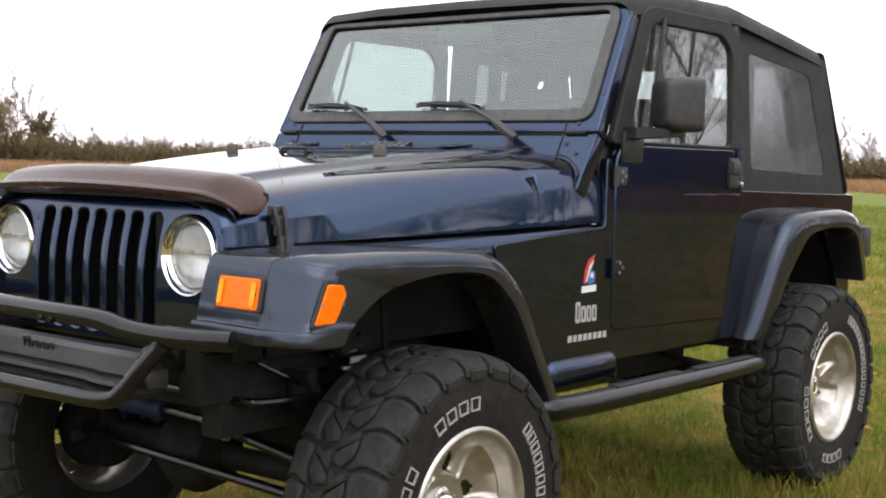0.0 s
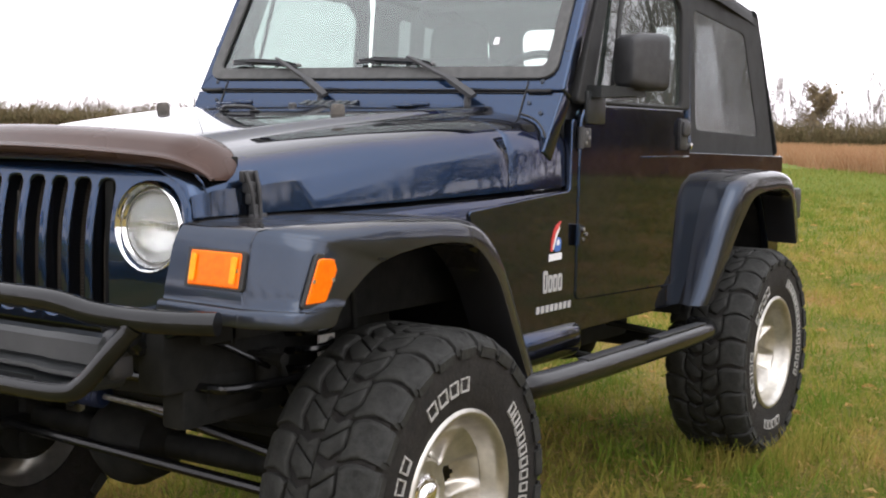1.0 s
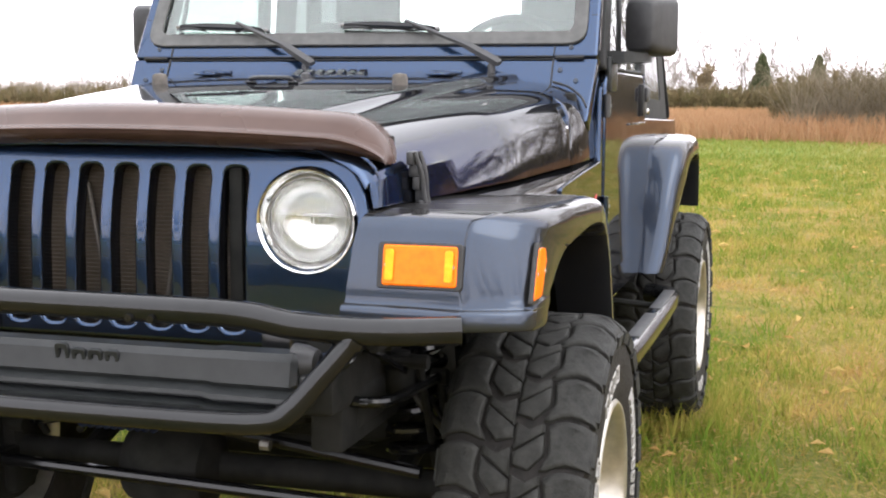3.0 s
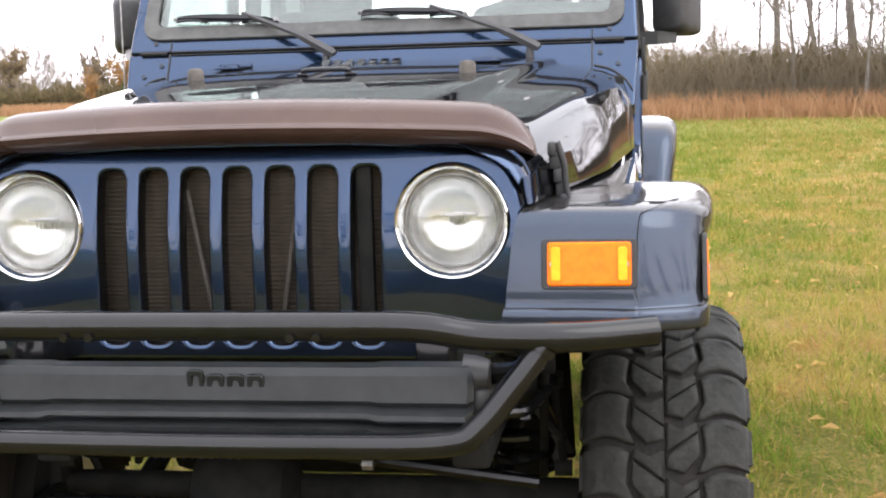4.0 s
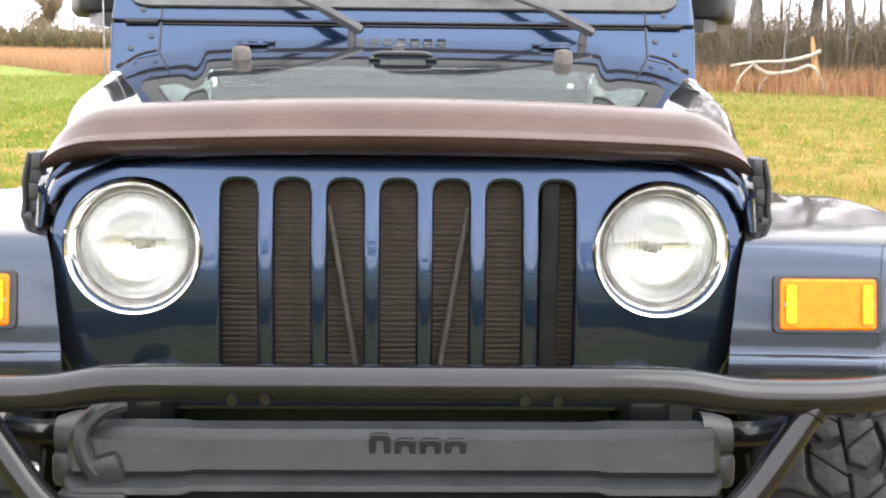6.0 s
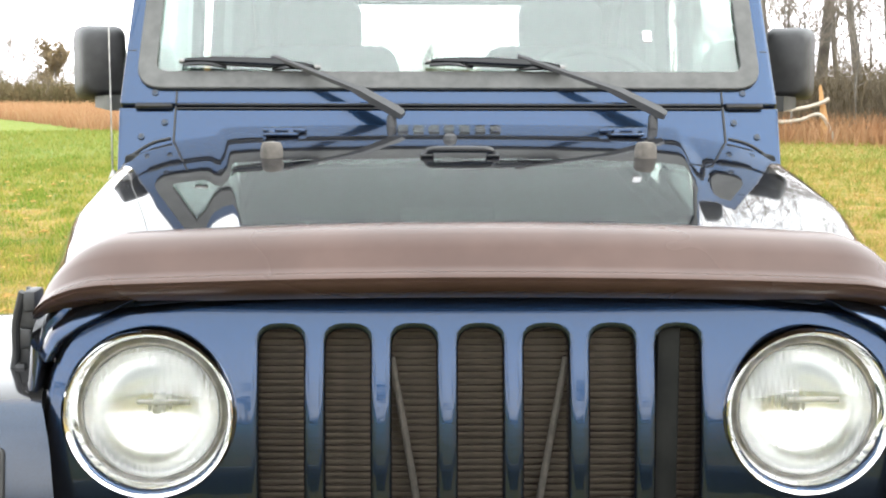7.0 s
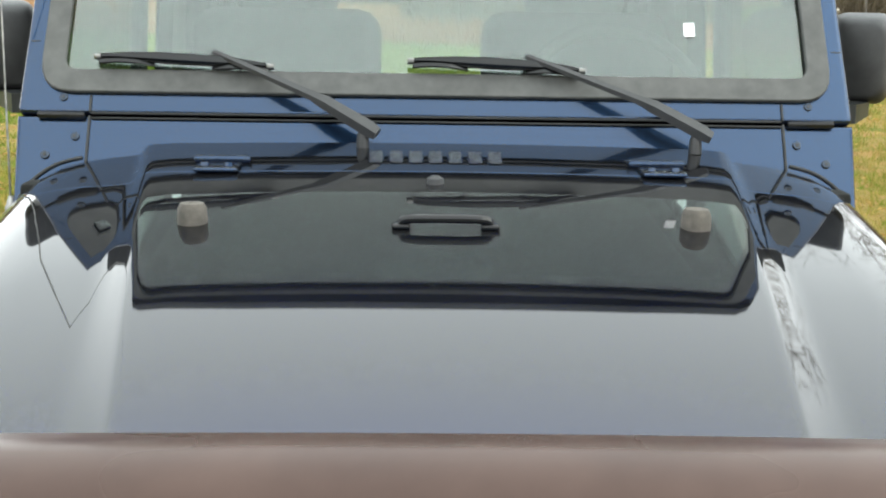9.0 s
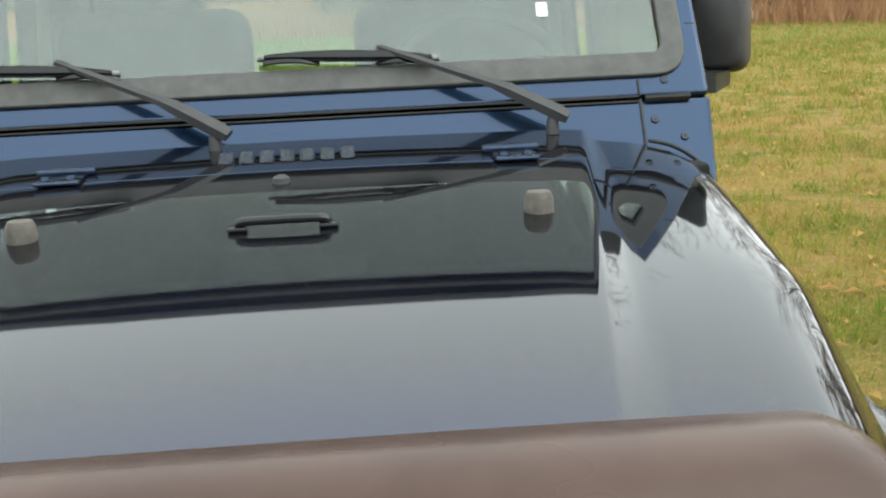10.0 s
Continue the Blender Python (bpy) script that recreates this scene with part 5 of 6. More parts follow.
def patch_colour(nt, small, stops_a, stops_b, far=0.78):
    """Colour that varies by wide patches and by a fine noise."""
    g = nt.nodes.new("ShaderNodeNewGeometry")
    outs = []
    for sc, stops in ((0.9, stops_a), (small, stops_b)):
        n = nt.nodes.new("ShaderNodeTexNoise")
        n.inputs["Scale"].default_value = sc
        n.inputs["Detail"].default_value = 6
        n.inputs["Roughness"].default_value = 0.65
        nt.links.new(g.outputs["Position"], n.inputs["Vector"])
        outs.append(ramp(nt, n.outputs["Fac"], stops))
    mx = nt.nodes.new("ShaderNodeMix")
    mx.data_type = 'RGBA'
    mx.inputs[0].default_value = 0.4
    nt.links.new(outs[0], mx.inputs[6])
    nt.links.new(outs[1], mx.inputs[7])
    # greener towards the field's edge
    ln, mr, mg = nt.nodes.new("ShaderNodeVectorMath"), nt.nodes.new("ShaderNodeMapRange"), nt.nodes.new("ShaderNodeMix")
    ln.operation, mg.data_type = 'LENGTH', 'RGBA'
    nt.links.new(g.outputs["Position"], ln.inputs[0])
    nt.links.new(ln.outputs["Value"], mr.inputs[0])
    mr.inputs[1].default_value, mr.inputs[2].default_value, mr.inputs[4].default_value = 14.0, 30.0, far
    nt.links.new(mr.outputs[0], mg.inputs[0])
    nt.links.new(mx.outputs[2], mg.inputs[6])
    mg.inputs[7].default_value = (0.140, 0.190, 0.042, 1)
    if far:
        sp, mr, ms, nz = nt.nodes.new("ShaderNodeSeparateXYZ"), nt.nodes.new("ShaderNodeMapRange"), nt.nodes.new("ShaderNodeMix"), nt.nodes.new("ShaderNodeTexNoise")
        nz.inputs["Scale"].default_value, nz.inputs["Detail"].default_value, nz.inputs["Roughness"].default_value = 2.6, 6, 0.7
        nt.links.new(g.outputs["Position"], nz.inputs["Vector"])
        nt.links.new(g.outputs["Position"], sp.inputs[0])
        nt.links.new(sp.outputs["X"], mr.inputs[0])
        mr.inputs[1].default_value, mr.inputs[2].default_value, mr.inputs[4].default_value = 0.8, 4.0, 1.0
        gate = nt.nodes.new("ShaderNodeMath")
        gate.operation = 'MULTIPLY'
        nt.links.new(mr.outputs[0], gate.inputs[0])
        nt.links.new(ramp(nt, nz.outputs["Fac"], [(0.44, (0.0, 0.0, 0.0)), (0.58, (0.75, 0.75, 0.75))]), gate.inputs[1])
        ms.data_type = 'RGBA'
        nt.links.new(gate.outputs[0], ms.inputs[0])
        nt.links.new(mg.outputs[2], ms.inputs[6])
        ms.inputs[7].default_value = (0.37, 0.225, 0.095, 1)
        return ms.outputs[2], g
    return mg.outputs[2], g


GREEN, OLIVE, STRAW, RUST = (0.118, 0.192, 0.021), (0.235, 0.232, 0.041), (0.445, 0.340, 0.104), (0.40, 0.225, 0.083)
g_mat, nt, b = nodes_of("autumn_grass_ground")
col, _ = patch_colour(nt, 38.0, [(0.38, (0.095, 0.140, 0.021)), (0.47, (0.185, 0.180, 0.036)), (0.55, (0.33, 0.245, 0.080)), (0.64, (0.32, 0.180, 0.070))], [(0.34, (0.040, 0.046, 0.012)), (0.45, (0.115, 0.135, 0.024)), (0.54, (0.25, 0.20, 0.055)), (0.62, (0.40, 0.29, 0.105)), (0.70, (0.32, 0.175, 0.070))])
nt.links.new(col, b.inputs["Base Color"])
b.inputs["Roughness"].default_value = 0.95
b.inputs["Specular IOR Level"].default_value = 0.1
bump(nt, b, noise_tex(nt, 45, 8, 0.75), 0.9, 0.05)

def swell(x, y):
    return 0.060 * np.exp(-(x ** 2) / 4.0 - (y - 2.7) ** 2 / 2.2)


# one sheet, finer near the car, out to the horizon, with gentle unevenness
axis = np.concatenate([-np.geomspace(1600, 8.5, 24), np.linspace(-8, 8, 65), np.geomspace(8.5, 1600, 24)])
gx, gy = np.meshgrid(axis, axis + 2.0)
near = np.exp(-(gx ** 2 + gy ** 2) / 900.0)
gz = 0.020 * near * (np.sin(gx * 1.3 + 0.4) * np.cos(gy * 1.1) + 0.6 * np.sin(gx * 3.1 + gy * 2.3)) - 0.02 + swell(gx, gy)
idx = np.arange(gx.size).reshape(gx.shape)
faces = np.stack([idx[:-1, :-1], idx[:-1, 1:], idx[1:, 1:], idx[1:, :-1]], -1).reshape(-1, 4)
me = mesh_from("ground", np.stack([gx, gy, gz], -1).reshape(-1, 3), faces, g_mat)
tagged(new("ground", me), "autumn meadow of mown green and straw-coloured grass", "ground", kind="structure")


def blade_material(name, stops, patches, far=0.0):
    m, nt, b = nodes_of(name)
    col, g = patch_colour(nt, 5.0, patches, patches, far)
    rnd = ramp(nt, g.outputs["Random Per Island"], stops)
    mx = nt.nodes.new("ShaderNodeMix")
    mx.data_type = 'RGBA'
    mx.inputs[0].default_value = 0.26
    nt.links.new(col, mx.inputs[6])
    nt.links.new(rnd, mx.inputs[7])
    d, t, s = nt.nodes.new("ShaderNodeBsdfDiffuse"), nt.nodes.new("ShaderNodeBsdfTranslucent"), nt.nodes.new("ShaderNodeMixShader")
    s.inputs[0].default_value = 0.42
    nt.links.new(mx.outputs[2], d.inputs[0])
    nt.links.new(mx.outputs[2], t.inputs[0])
    nt.links.new(d.outputs[0], s.inputs[1])
    nt.links.new(t.outputs[0], s.inputs[2])
    nt.links.new(s.outputs[0], nt.nodes["Material Output"].inputs[0])
    return m


GRASS = blade_material("grass_blades", [(0.0, GREEN), (0.35, (0.17, 0.22, 0.04)), (0.6, OLIVE), (0.8, STRAW), (1.0, RUST)], [(0.38, (0.10, 0.175, 0.024)), (0.445, GREEN), (0.495, OLIVE), (0.545, STRAW), (0.62, RUST)], 0.78)
rng = np.random.default_rng(11)


def blades(px, py, h, w, lean):
    """Bent blades of two segments at the points given."""
    n = len(px)
    a = rng.uniform(0, math.tau, n)
    la = rng.uniform(0, math.tau, n)
    ln = h * rng.uniform(0.1, 1.0, n) * lean
    base = np.stack([px, py, swell(px, py) - 0.03], -1)
    side = np.stack([np.cos(a) * w / 2, np.sin(a) * w / 2, np.zeros(n)], -1)
    bend = np.stack([np.cos(la) * ln, np.sin(la) * ln, np.zeros(n)], -1)
    up = np.stack([np.zeros(n), np.zeros(n), h], -1)
    v = np.stack([base - side, base + side, base + side * 0.8 + bend * 0.35 + up * 0.6, base - side * 0.8 + bend * 0.35 + up * 0.6, base + bend + up * np.stack([np.ones(n)] * 3, -1)], 1).reshape(-1, 3)
    o = np.arange(n)[:, None] * 5
    f = np.concatenate([o + [0, 1, 2], o + [0, 2, 3], o + [3, 2, 4]], 0)
    return v, f


def scatter(n, r0, r1, a0, a1, power):
    u = rng.random(n)
    r = (r0 ** power + u * (r1 ** power - r0 ** power)) ** (1 / power)
    a = np.radians(rng.uniform(a0, a1, n))
    return 0.4 + r * np.cos(a), -2.0 + r * np.sin(a), r


gx1, gy1, r = scatter(270000, 1.6, 52, 48, 160, 0.8)
keep = ~((np.abs(np.abs(gx1) - 0.75) < 0.13) & ((np.abs(gy1 - AXLE_F) < 0.14) | (np.abs(gy1 - AXLE_R) < 0.14)))
gx1, gy1, r = gx1[keep], gy1[keep], r[keep]
tall = rng.random(len(r)) ** 3
v, f = blades(gx1, gy1, (0.03 + 0.065 * tall) * (1 + 0.02 * r), 0.0035 * (1 + 0.16 * r), 1.4)
tagged(new("meadow_grass", mesh_from("meadow_grass", v, f, GRASS)), "short autumn grass, green mixed with straw", "grass", kind="stuff")

# a close mat of short blades near the car
mx_, my_, mr_ = scatter(95000, 1.4, 13, 46, 160, 1.25)
v, f = blades(mx_, my_, 0.022 + 0.040 * rng.random(len(mr_)) ** 1.5, 0.0045 * (1 + 0.10 * mr_), 1.5)
tagged(new("short_grass_mat", mesh_from("short_grass_mat", v, f, GRASS)), "close mat of short mown grass round the car", "grass", kind="stuff")
# dry stalks lying in the grass
lx, ly, lr = scatter(70000, 1.4, 15, 46, 160, 1.25)
n = len(lx)
a, ln, wd = rng.uniform(0, math.tau, n), rng.uniform(0.008, 0.026, n) * (1 + 0.06 * lr), rng.uniform(0.0014, 0.0034, n) * (1 + 0.12 * lr)
z = swell(lx, ly) + rng.uniform(-0.004, 0.030, n)
along, wide = np.stack([np.cos(a) * ln, np.sin(a) * ln, rng.normal(0, 0.25, n) * ln], -1), np.stack([-np.sin(a) * wd, np.cos(a) * wd, np.zeros(n)], -1)
mid = np.stack([lx, ly, z], -1)
v = np.stack([mid - along + wide, mid - along - wide, mid + along], 1).reshape(-1, 3)
LITTER = blade_material("dry_stalks", [(0.0, (0.20, 0.11, 0.045)), (0.45, (0.34, 0.215, 0.085)), (0.8, (0.46, 0.36, 0.17)), (1.0, (0.55, 0.46, 0.26))], [(0.40, (0.24, 0.17, 0.06)), (0.5, (0.36, 0.25, 0.10)), (0.6, (0.36, 0.20, 0.085))])
tagged(new("dry_stalks", mesh_from("dry_stalks", v, np.arange(n * 3).reshape(-1, 3), LITTER)), "dry straw and rust-coloured stalks lying in the grass", "straw", kind="stuff")

# tufts, closer and taller than the grass between them
tx, ty, tr = scatter(7000, 1.6, 30, 48, 160, 1.15)
per = 16
cx = np.repeat(tx, per) + rng.normal(0, 0.045, len(tx) * per) * np.repeat(1 + 0.03 * tr, per)
cy = np.repeat(ty, per) + rng.normal(0, 0.045, len(tx) * per) * np.repeat(1 + 0.03 * tr, per)
cr = np.repeat(tr, per)
keep = ~((np.abs(np.abs(cx) - 0.75) < 0.15) & ((np.abs(cy - AXLE_F) < 0.20) | (np.abs(cy - AXLE_R) < 0.20)))
cx, cy, cr = cx[keep], cy[keep], cr[keep]
v, f = blades(cx, cy, (0.05 + 0.07 * rng.random(len(cx)) ** 2) * (1 + 0.012 * cr), 0.0045 * (1 + 0.13 * cr), 1.2)
TUFT = blade_material("tuft_blades", [(0.0, (0.10, 0.17, 0.022)), (0.5, (0.16, 0.22, 0.04)), (0.8, OLIVE), (1.0, STRAW)], [(0.40, (0.10, 0.17, 0.024)), (0.48, GREEN), (0.54, OLIVE), (0.61, STRAW)], 0.78)
tagged(new("grass_tufts", mesh_from("grass_tufts", v, f, TUFT)), "greener tufts standing in the mown grass", "grass", kind="stuff")

# taller wisps against the tyres
wx, wy = [], []
for x, y in ((0.78, AXLE_R), (0.78, AXLE_F), (-0.78, AXLE_F), (-0.78, AXLE_R)):
    n = 420
    wx.append(x + rng.normal(0, 0.13, n))
    wy.append(y - 0.17 - np.abs(rng.normal(0, 0.10, n)))
    wx.append(np.sign(x) * (0.93 + np.abs(rng.normal(0, 0.06, n))))
    wy.append(y + rng.normal(0, 0.20, n))
wx, wy = np.concatenate(wx), np.concatenate(wy)
v, f = blades(wx, wy, 0.05 + 0.12 * rng.random(len(wx)) ** 2, 0.005, 0.7)
tagged(new("tyre_side_grass", mesh_from("tyre_side_grass", v, f, GRASS)), "longer green grass tufts beside the tyres", "grass", kind="stuff")

# fallen leaves
LEAF = blade_material("dead_leaves", [(0.0, (0.26, 0.13, 0.05)), (0.5, (0.40, 0.24, 0.10)), (1.0, (0.58, 0.44, 0.22))], [(0.4, RUST), (0.6, STRAW)])
lx, ly, r = scatter(1500, 2.0, 26, 48, 160, 1.1)
n = len(lx)
a = rng.uniform(0, math.tau, n)
sz = rng.uniform(0.02, 0.05, n) * (1 + r * 0.02)
cs, sn = np.cos(a) * sz, np.sin(a) * sz
z = rng.uniform(0.012, 0.05, n)
v = np.stack([np.stack([lx - cs, ly - sn, z], -1), np.stack([lx + sn * 0.5, ly - cs * 0.5, z + sz * 0.4], -1), np.stack([lx + cs, ly + sn, z + sz * 0.1], -1), np.stack([lx - sn * 0.5, ly + cs * 0.5, z + sz * 0.5], -1)], 1).reshape(-1, 3)
o = np.arange(n)[:, None] * 4
f = np.concatenate([o + [0, 1, 2], o + [0, 2, 3]], 0)
tagged(new("fallen_leaves", mesh_from("fallen_leaves", v, f, LEAF)), "scattered brown fallen leaves on the grass", "leaves", kind="stuff")

# belt of tall dead grass round the field
TALL = blade_material("dead_tall_grass", [(0.0, (0.26, 0.145, 0.075)), (0.5, (0.35, 0.215, 0.12)), (1.0, (0.46, 0.33, 0.20))], [(0.4, (0.33, 0.165, 0.085)), (0.6, (0.38, 0.24, 0.135))])


def belt_start(a):
    """Distance at which the tall grass begins, by direction in degrees."""
    return np.interp(a, [40, 68, 78, 90, 100, 105, 111, 125, 150, 180, 360], [38, 39, 42, 43, 46, 56, 100, 104, 95, 80, 80])


n = 170000
a = rng.uniform(52, 160, n)
d = belt_start(a) + 60 * rng.random(n) ** 1.6 + rng.normal(0, 1.2, n)
v, f = blades(0.4 + d * np.cos(np.radians(a)), -2.0 + d * np.sin(np.radians(a)), 0.45 + 0.60 * rng.random(n) ** 1.5, 0.014 + 0.0005 * d, 0.9)
tagged(new("tall_dead_grass", mesh_from("tall_dead_grass", v, f, TALL)), "belt of tall rust-brown dead grass at the field edge", "grass", kind="stuff")

# ---- woods ----
BARK = simple("grey_bark", (0.10, 0.088, 0.075), (0.22, 0.20, 0.172), 0.9, 0, 3, 0.5, 0.02)
PALE_BARK = simple("bleached_dead_wood", (0.30, 0.26, 0.21), (0.46, 0.41, 0.34), 0.85, 0, 4, 0.4, 0.02)
SPLIT_WOOD = simple("split_orange_wood", (0.34, 0.18, 0.07), (0.48, 0.28, 0.12), 0.8, 0, 6, 0.4, 0.02)
TWIG = simple("brown_twigs", (0.15, 0.125, 0.10), (0.27, 0.23, 0.19), 0.9, 0, 2)
BROWN_LEAF = blade_material("withered_oak_leaves", [(0.0, (0.17, 0.125, 0.075)), (0.6, (0.26, 0.20, 0.12)), (1.0, (0.33, 0.27, 0.16))], [(0.4, (0.22, 0.165, 0.10)), (0.6, (0.28, 0.22, 0.13))])
NEEDLE = blade_material("dark_cedar_sprays", [(0.0, (0.06, 0.08, 0.04)), (1.0, (0.12, 0.13, 0.07))], [(0.4, (0.07, 0.09, 0.045)), (0.6, (0.11, 0.12, 0.06))])


def limb(segs, p, d, length, r, level, rnd, spread):
    """Grows a limb with its branches into segs: (start, end, radius, radius)."""
    steps = 5 if level == 0 else 3
    q, rr = p.copy(), r
    for i in range(steps):
        d = (d + Vector((rnd.uniform(-1, 1), rnd.uniform(-1, 1), rnd.uniform(-0.5, 0.9))) * (0.07 if level == 0 else 0.16)).normalized()
        e = q + d * length / steps
        r2 = rr * (0.80 if level == 0 else 0.68)
        segs.append((q.copy(), e.copy(), rr, r2, level))
        q, rr = e, r2
        if level < 3 and (i > 0 or level > 0):
            for _ in range((2, 2, 2)[level] + (rnd.random() < 0.5)):
                side = Vector((rnd.uniform(-1, 1), rnd.uniform(-1, 1), rnd.uniform(0.1, 1.0))).normalized()
                nd = (d * (1 - spread) + side * spread).normalized()
                limb(segs, q, nd, length * rnd.uniform(0.34, 0.56), rr * rnd.uniform(0.42, 0.62), level + 1, rnd, spread)


def tree_parts(seed, height, girth, spread, thin):
    rnd = random.Random(seed)
    segs = []
    limb(segs, Vector((0, 0, -0.1)), Vector((rnd.uniform(-0.05, 0.05), rnd.uniform(-0.05, 0.05), 1)), height * 0.72, girth, 0, rnd, spread)
    out = []
    for levels in ((0,), (1, 2, 3)):
        vs, fs = [], []
        for p, e, r0, r1, lv in segs:
            if lv not in levels:
                continue
            k = 7 if lv == 0 else 3
            r0, r1 = max(r0, thin), max(r1, thin * 0.7)
            d = (e - p).normalized()
            a = d.cross(Vector((0.3, 0.9, 0.1))).normalized()
            b = d.cross(a)
            o = len(vs)
            for c, rr in ((p, r0), (e, r1)):
                for i in range(k):
                    t = i * math.tau / k
                    vs.append(c + a * rr * math.cos(t) + b * rr * math.sin(t))
            for i in range(k):
                fs.append((o + i, o + (i + 1) % k, o + k + (i + 1) % k, o + k + i))
        out.append((np.array([tuple(x) for x in vs]), np.array(fs)))
    return out, segs


def build_tree(name, seed, height, girth, spread, thin, label, leaves=0, leaf_mat=None, leaf=0.2):
    (trunk, crown), segs = tree_parts(seed, height, girth, spread, thin)
    t = thing(name, label, "tree", "trees along the field edge")
    for nm, (v, f), mat in (("trunk", trunk, BARK), ("crown", crown, TWIG)):
        ob = new(nm, mesh_from(nm, v, f, mat))
        ob.parent = t
    if leaves:
        r2 = np.random.default_rng(seed)
        tips = np.array([tuple(e) for _, e, _, _, lv in segs if lv >= 2])
        c = tips[r2.integers(0, len(tips), leaves)] + r2.normal(0, leaf * 1.3, (leaves, 3))
        q = r2.normal(0, 1, (leaves, 3, 3)) * leaf
        v = (c[:, None, :] + q).reshape(-1, 3)
        ob = new("foliage", mesh_from("foliage", v, np.arange(leaves * 3).reshape(-1, 3), leaf_mat))
        ob.parent = t
    return t


def build_cedar(seed, height, width):
    r2 = np.random.default_rng(seed)
    t = thing("cedar", "dark green cedar at the field edge", "tree", "trees along the field edge")
    bm = bmesh.new()
    tube(bm, [(0, 0, -0.1), (0, 0, height * 0.6), (0.05, 0, height * 0.95)], 0.12, 6, True, 0.02)
    part("trunk", bm, BARK, t)
    n = 2600
    u = r2.random(n) ** 0.8
    a = r2.uniform(0, math.tau, n)
    lob = 0.75 + 0.25 * np.sin(a * 3 + u * 9 + seed)
    rad = width * (1 - u) ** 0.8 * lob * np.sqrt(r2.uniform(0.25, 1, n))
    c = np.stack([rad * np.cos(a), rad * np.sin(a), 0.15 + u * (height - 0.1)], -1)
    q = r2.normal(0, 1, (n, 3, 3)) * np.array([0.12, 0.12, 0.20])
    ob = new("foliage", mesh_from("foliage", (c[:, None, :] + q).reshape(-1, 3), np.arange(n * 3).reshape(-1, 3), NEEDLE))
    ob.parent = t
    return t


def place(a, d, turn=0, s=1.0):
    """A pose on the ground in the direction a (degrees) and at the distance d from the car's front."""
    return pose(0.4 + d * math.cos(radians(a)), -2.0 + d * math.sin(radians(a)), 0, 0, 0, turn) @ Matrix.Scale(s, 4)


def stand(proto, spots):
    """Puts the first at the first spot and copies at the others."""
    a, d, turn, s = spots[0]
    proto.matrix_basis = place(a, d, turn, s)
    proto.scale = (s, s, s)
    for a, d, turn, s in spots[1:]:
        m = place(a, d, turn, 1.0)
        c = copy_thing(proto, m)
        c.scale = (s, s, s)


rnd = random.Random(21)
# tall trunks near the field's edge
stand(build_tree("bare_tree", 3, 17, 0.26, 0.62, 0.014, "tall bare grey-barked tree at the field edge"),
      [(75.3, 47, 10, 1.0), (73.0, 49, 90, 1.05), (69.0, 46, 200, 0.75), (80.5, 58, 300, 1.0), (83.6, 64, 45, 0.9)] + [(62.5 - 4.7 * k + 1.3 * math.sin(k * 2.1), 43 + 4 * math.sin(k * 3.7), 77 * k, 0.66 + 0.08 * math.sin(k * 1.9)) for k in range(11)])
stand(build_tree("bare_tree", 8, 15, 0.20, 0.70, 0.014, "bare forked grey-barked tree at the field edge"),
      [(71.3, 46, 0, 1.0), (76.6, 52, 120, 0.9), (79.0, 54, 210, 1.0), (81.8, 60, 15, 0.85), (67.2, 50, 75, 0.7)] + [(60.2 - 4.4 * k + 1.2 * math.sin(k * 2.9), 42 + 5 * math.sin(k * 1.3), 131 * k, 0.71 + 0.08 * math.sin(k * 2.7)) for k in range(11)])
stand(build_tree("slender_tree", 14, 12, 0.10, 0.55, 0.012, "slender bare young tree at the field edge"),
      [(70.2, 48, 0, 1.0), (72.2, 51, 60, 1.1), (74.3, 50, 120, 0.9), (77.8, 55, 180, 1.0), (82.7, 62, 240, 1.0), (84.6, 66, 300, 0.9), (68.2, 47, 20, 1.0), (78.5, 60, 77, 1.1)] + [(63.0 - 3.1 * k, 45 + 4 * math.sin(k * 4.3), 59 * k, 0.78 + 0.10 * math.sin(k * 3.3)) for k in range(15)])
stand(build_tree("sapling", 77, 6.5, 0.07, 0.72, 0.010, "bare many-branched sapling in the underbrush"),
      [(66 + 0.95 * k + rnd.uniform(-0.4, 0.4), float(belt_start(66 + 0.95 * k)) + rnd.uniform(1, 12), rnd.uniform(0, 360), rnd.uniform(0.7, 1.3)) for k in range(19)])
# the far line of trees
def far_scale(a):
    """How tall the far line stands in each direction."""
    return float(np.interp(a, [84, 90, 98, 104, 109, 112, 117, 119.5, 122, 145, 147.5, 150, 153], [0.40, 0.60, 0.62, 0.5, 0.48, 0.52, 0.55, 0.5, 0.30, 0.30, 0.6, 0.7, 0.5])) * rnd.uniform(0.7, 1.15)


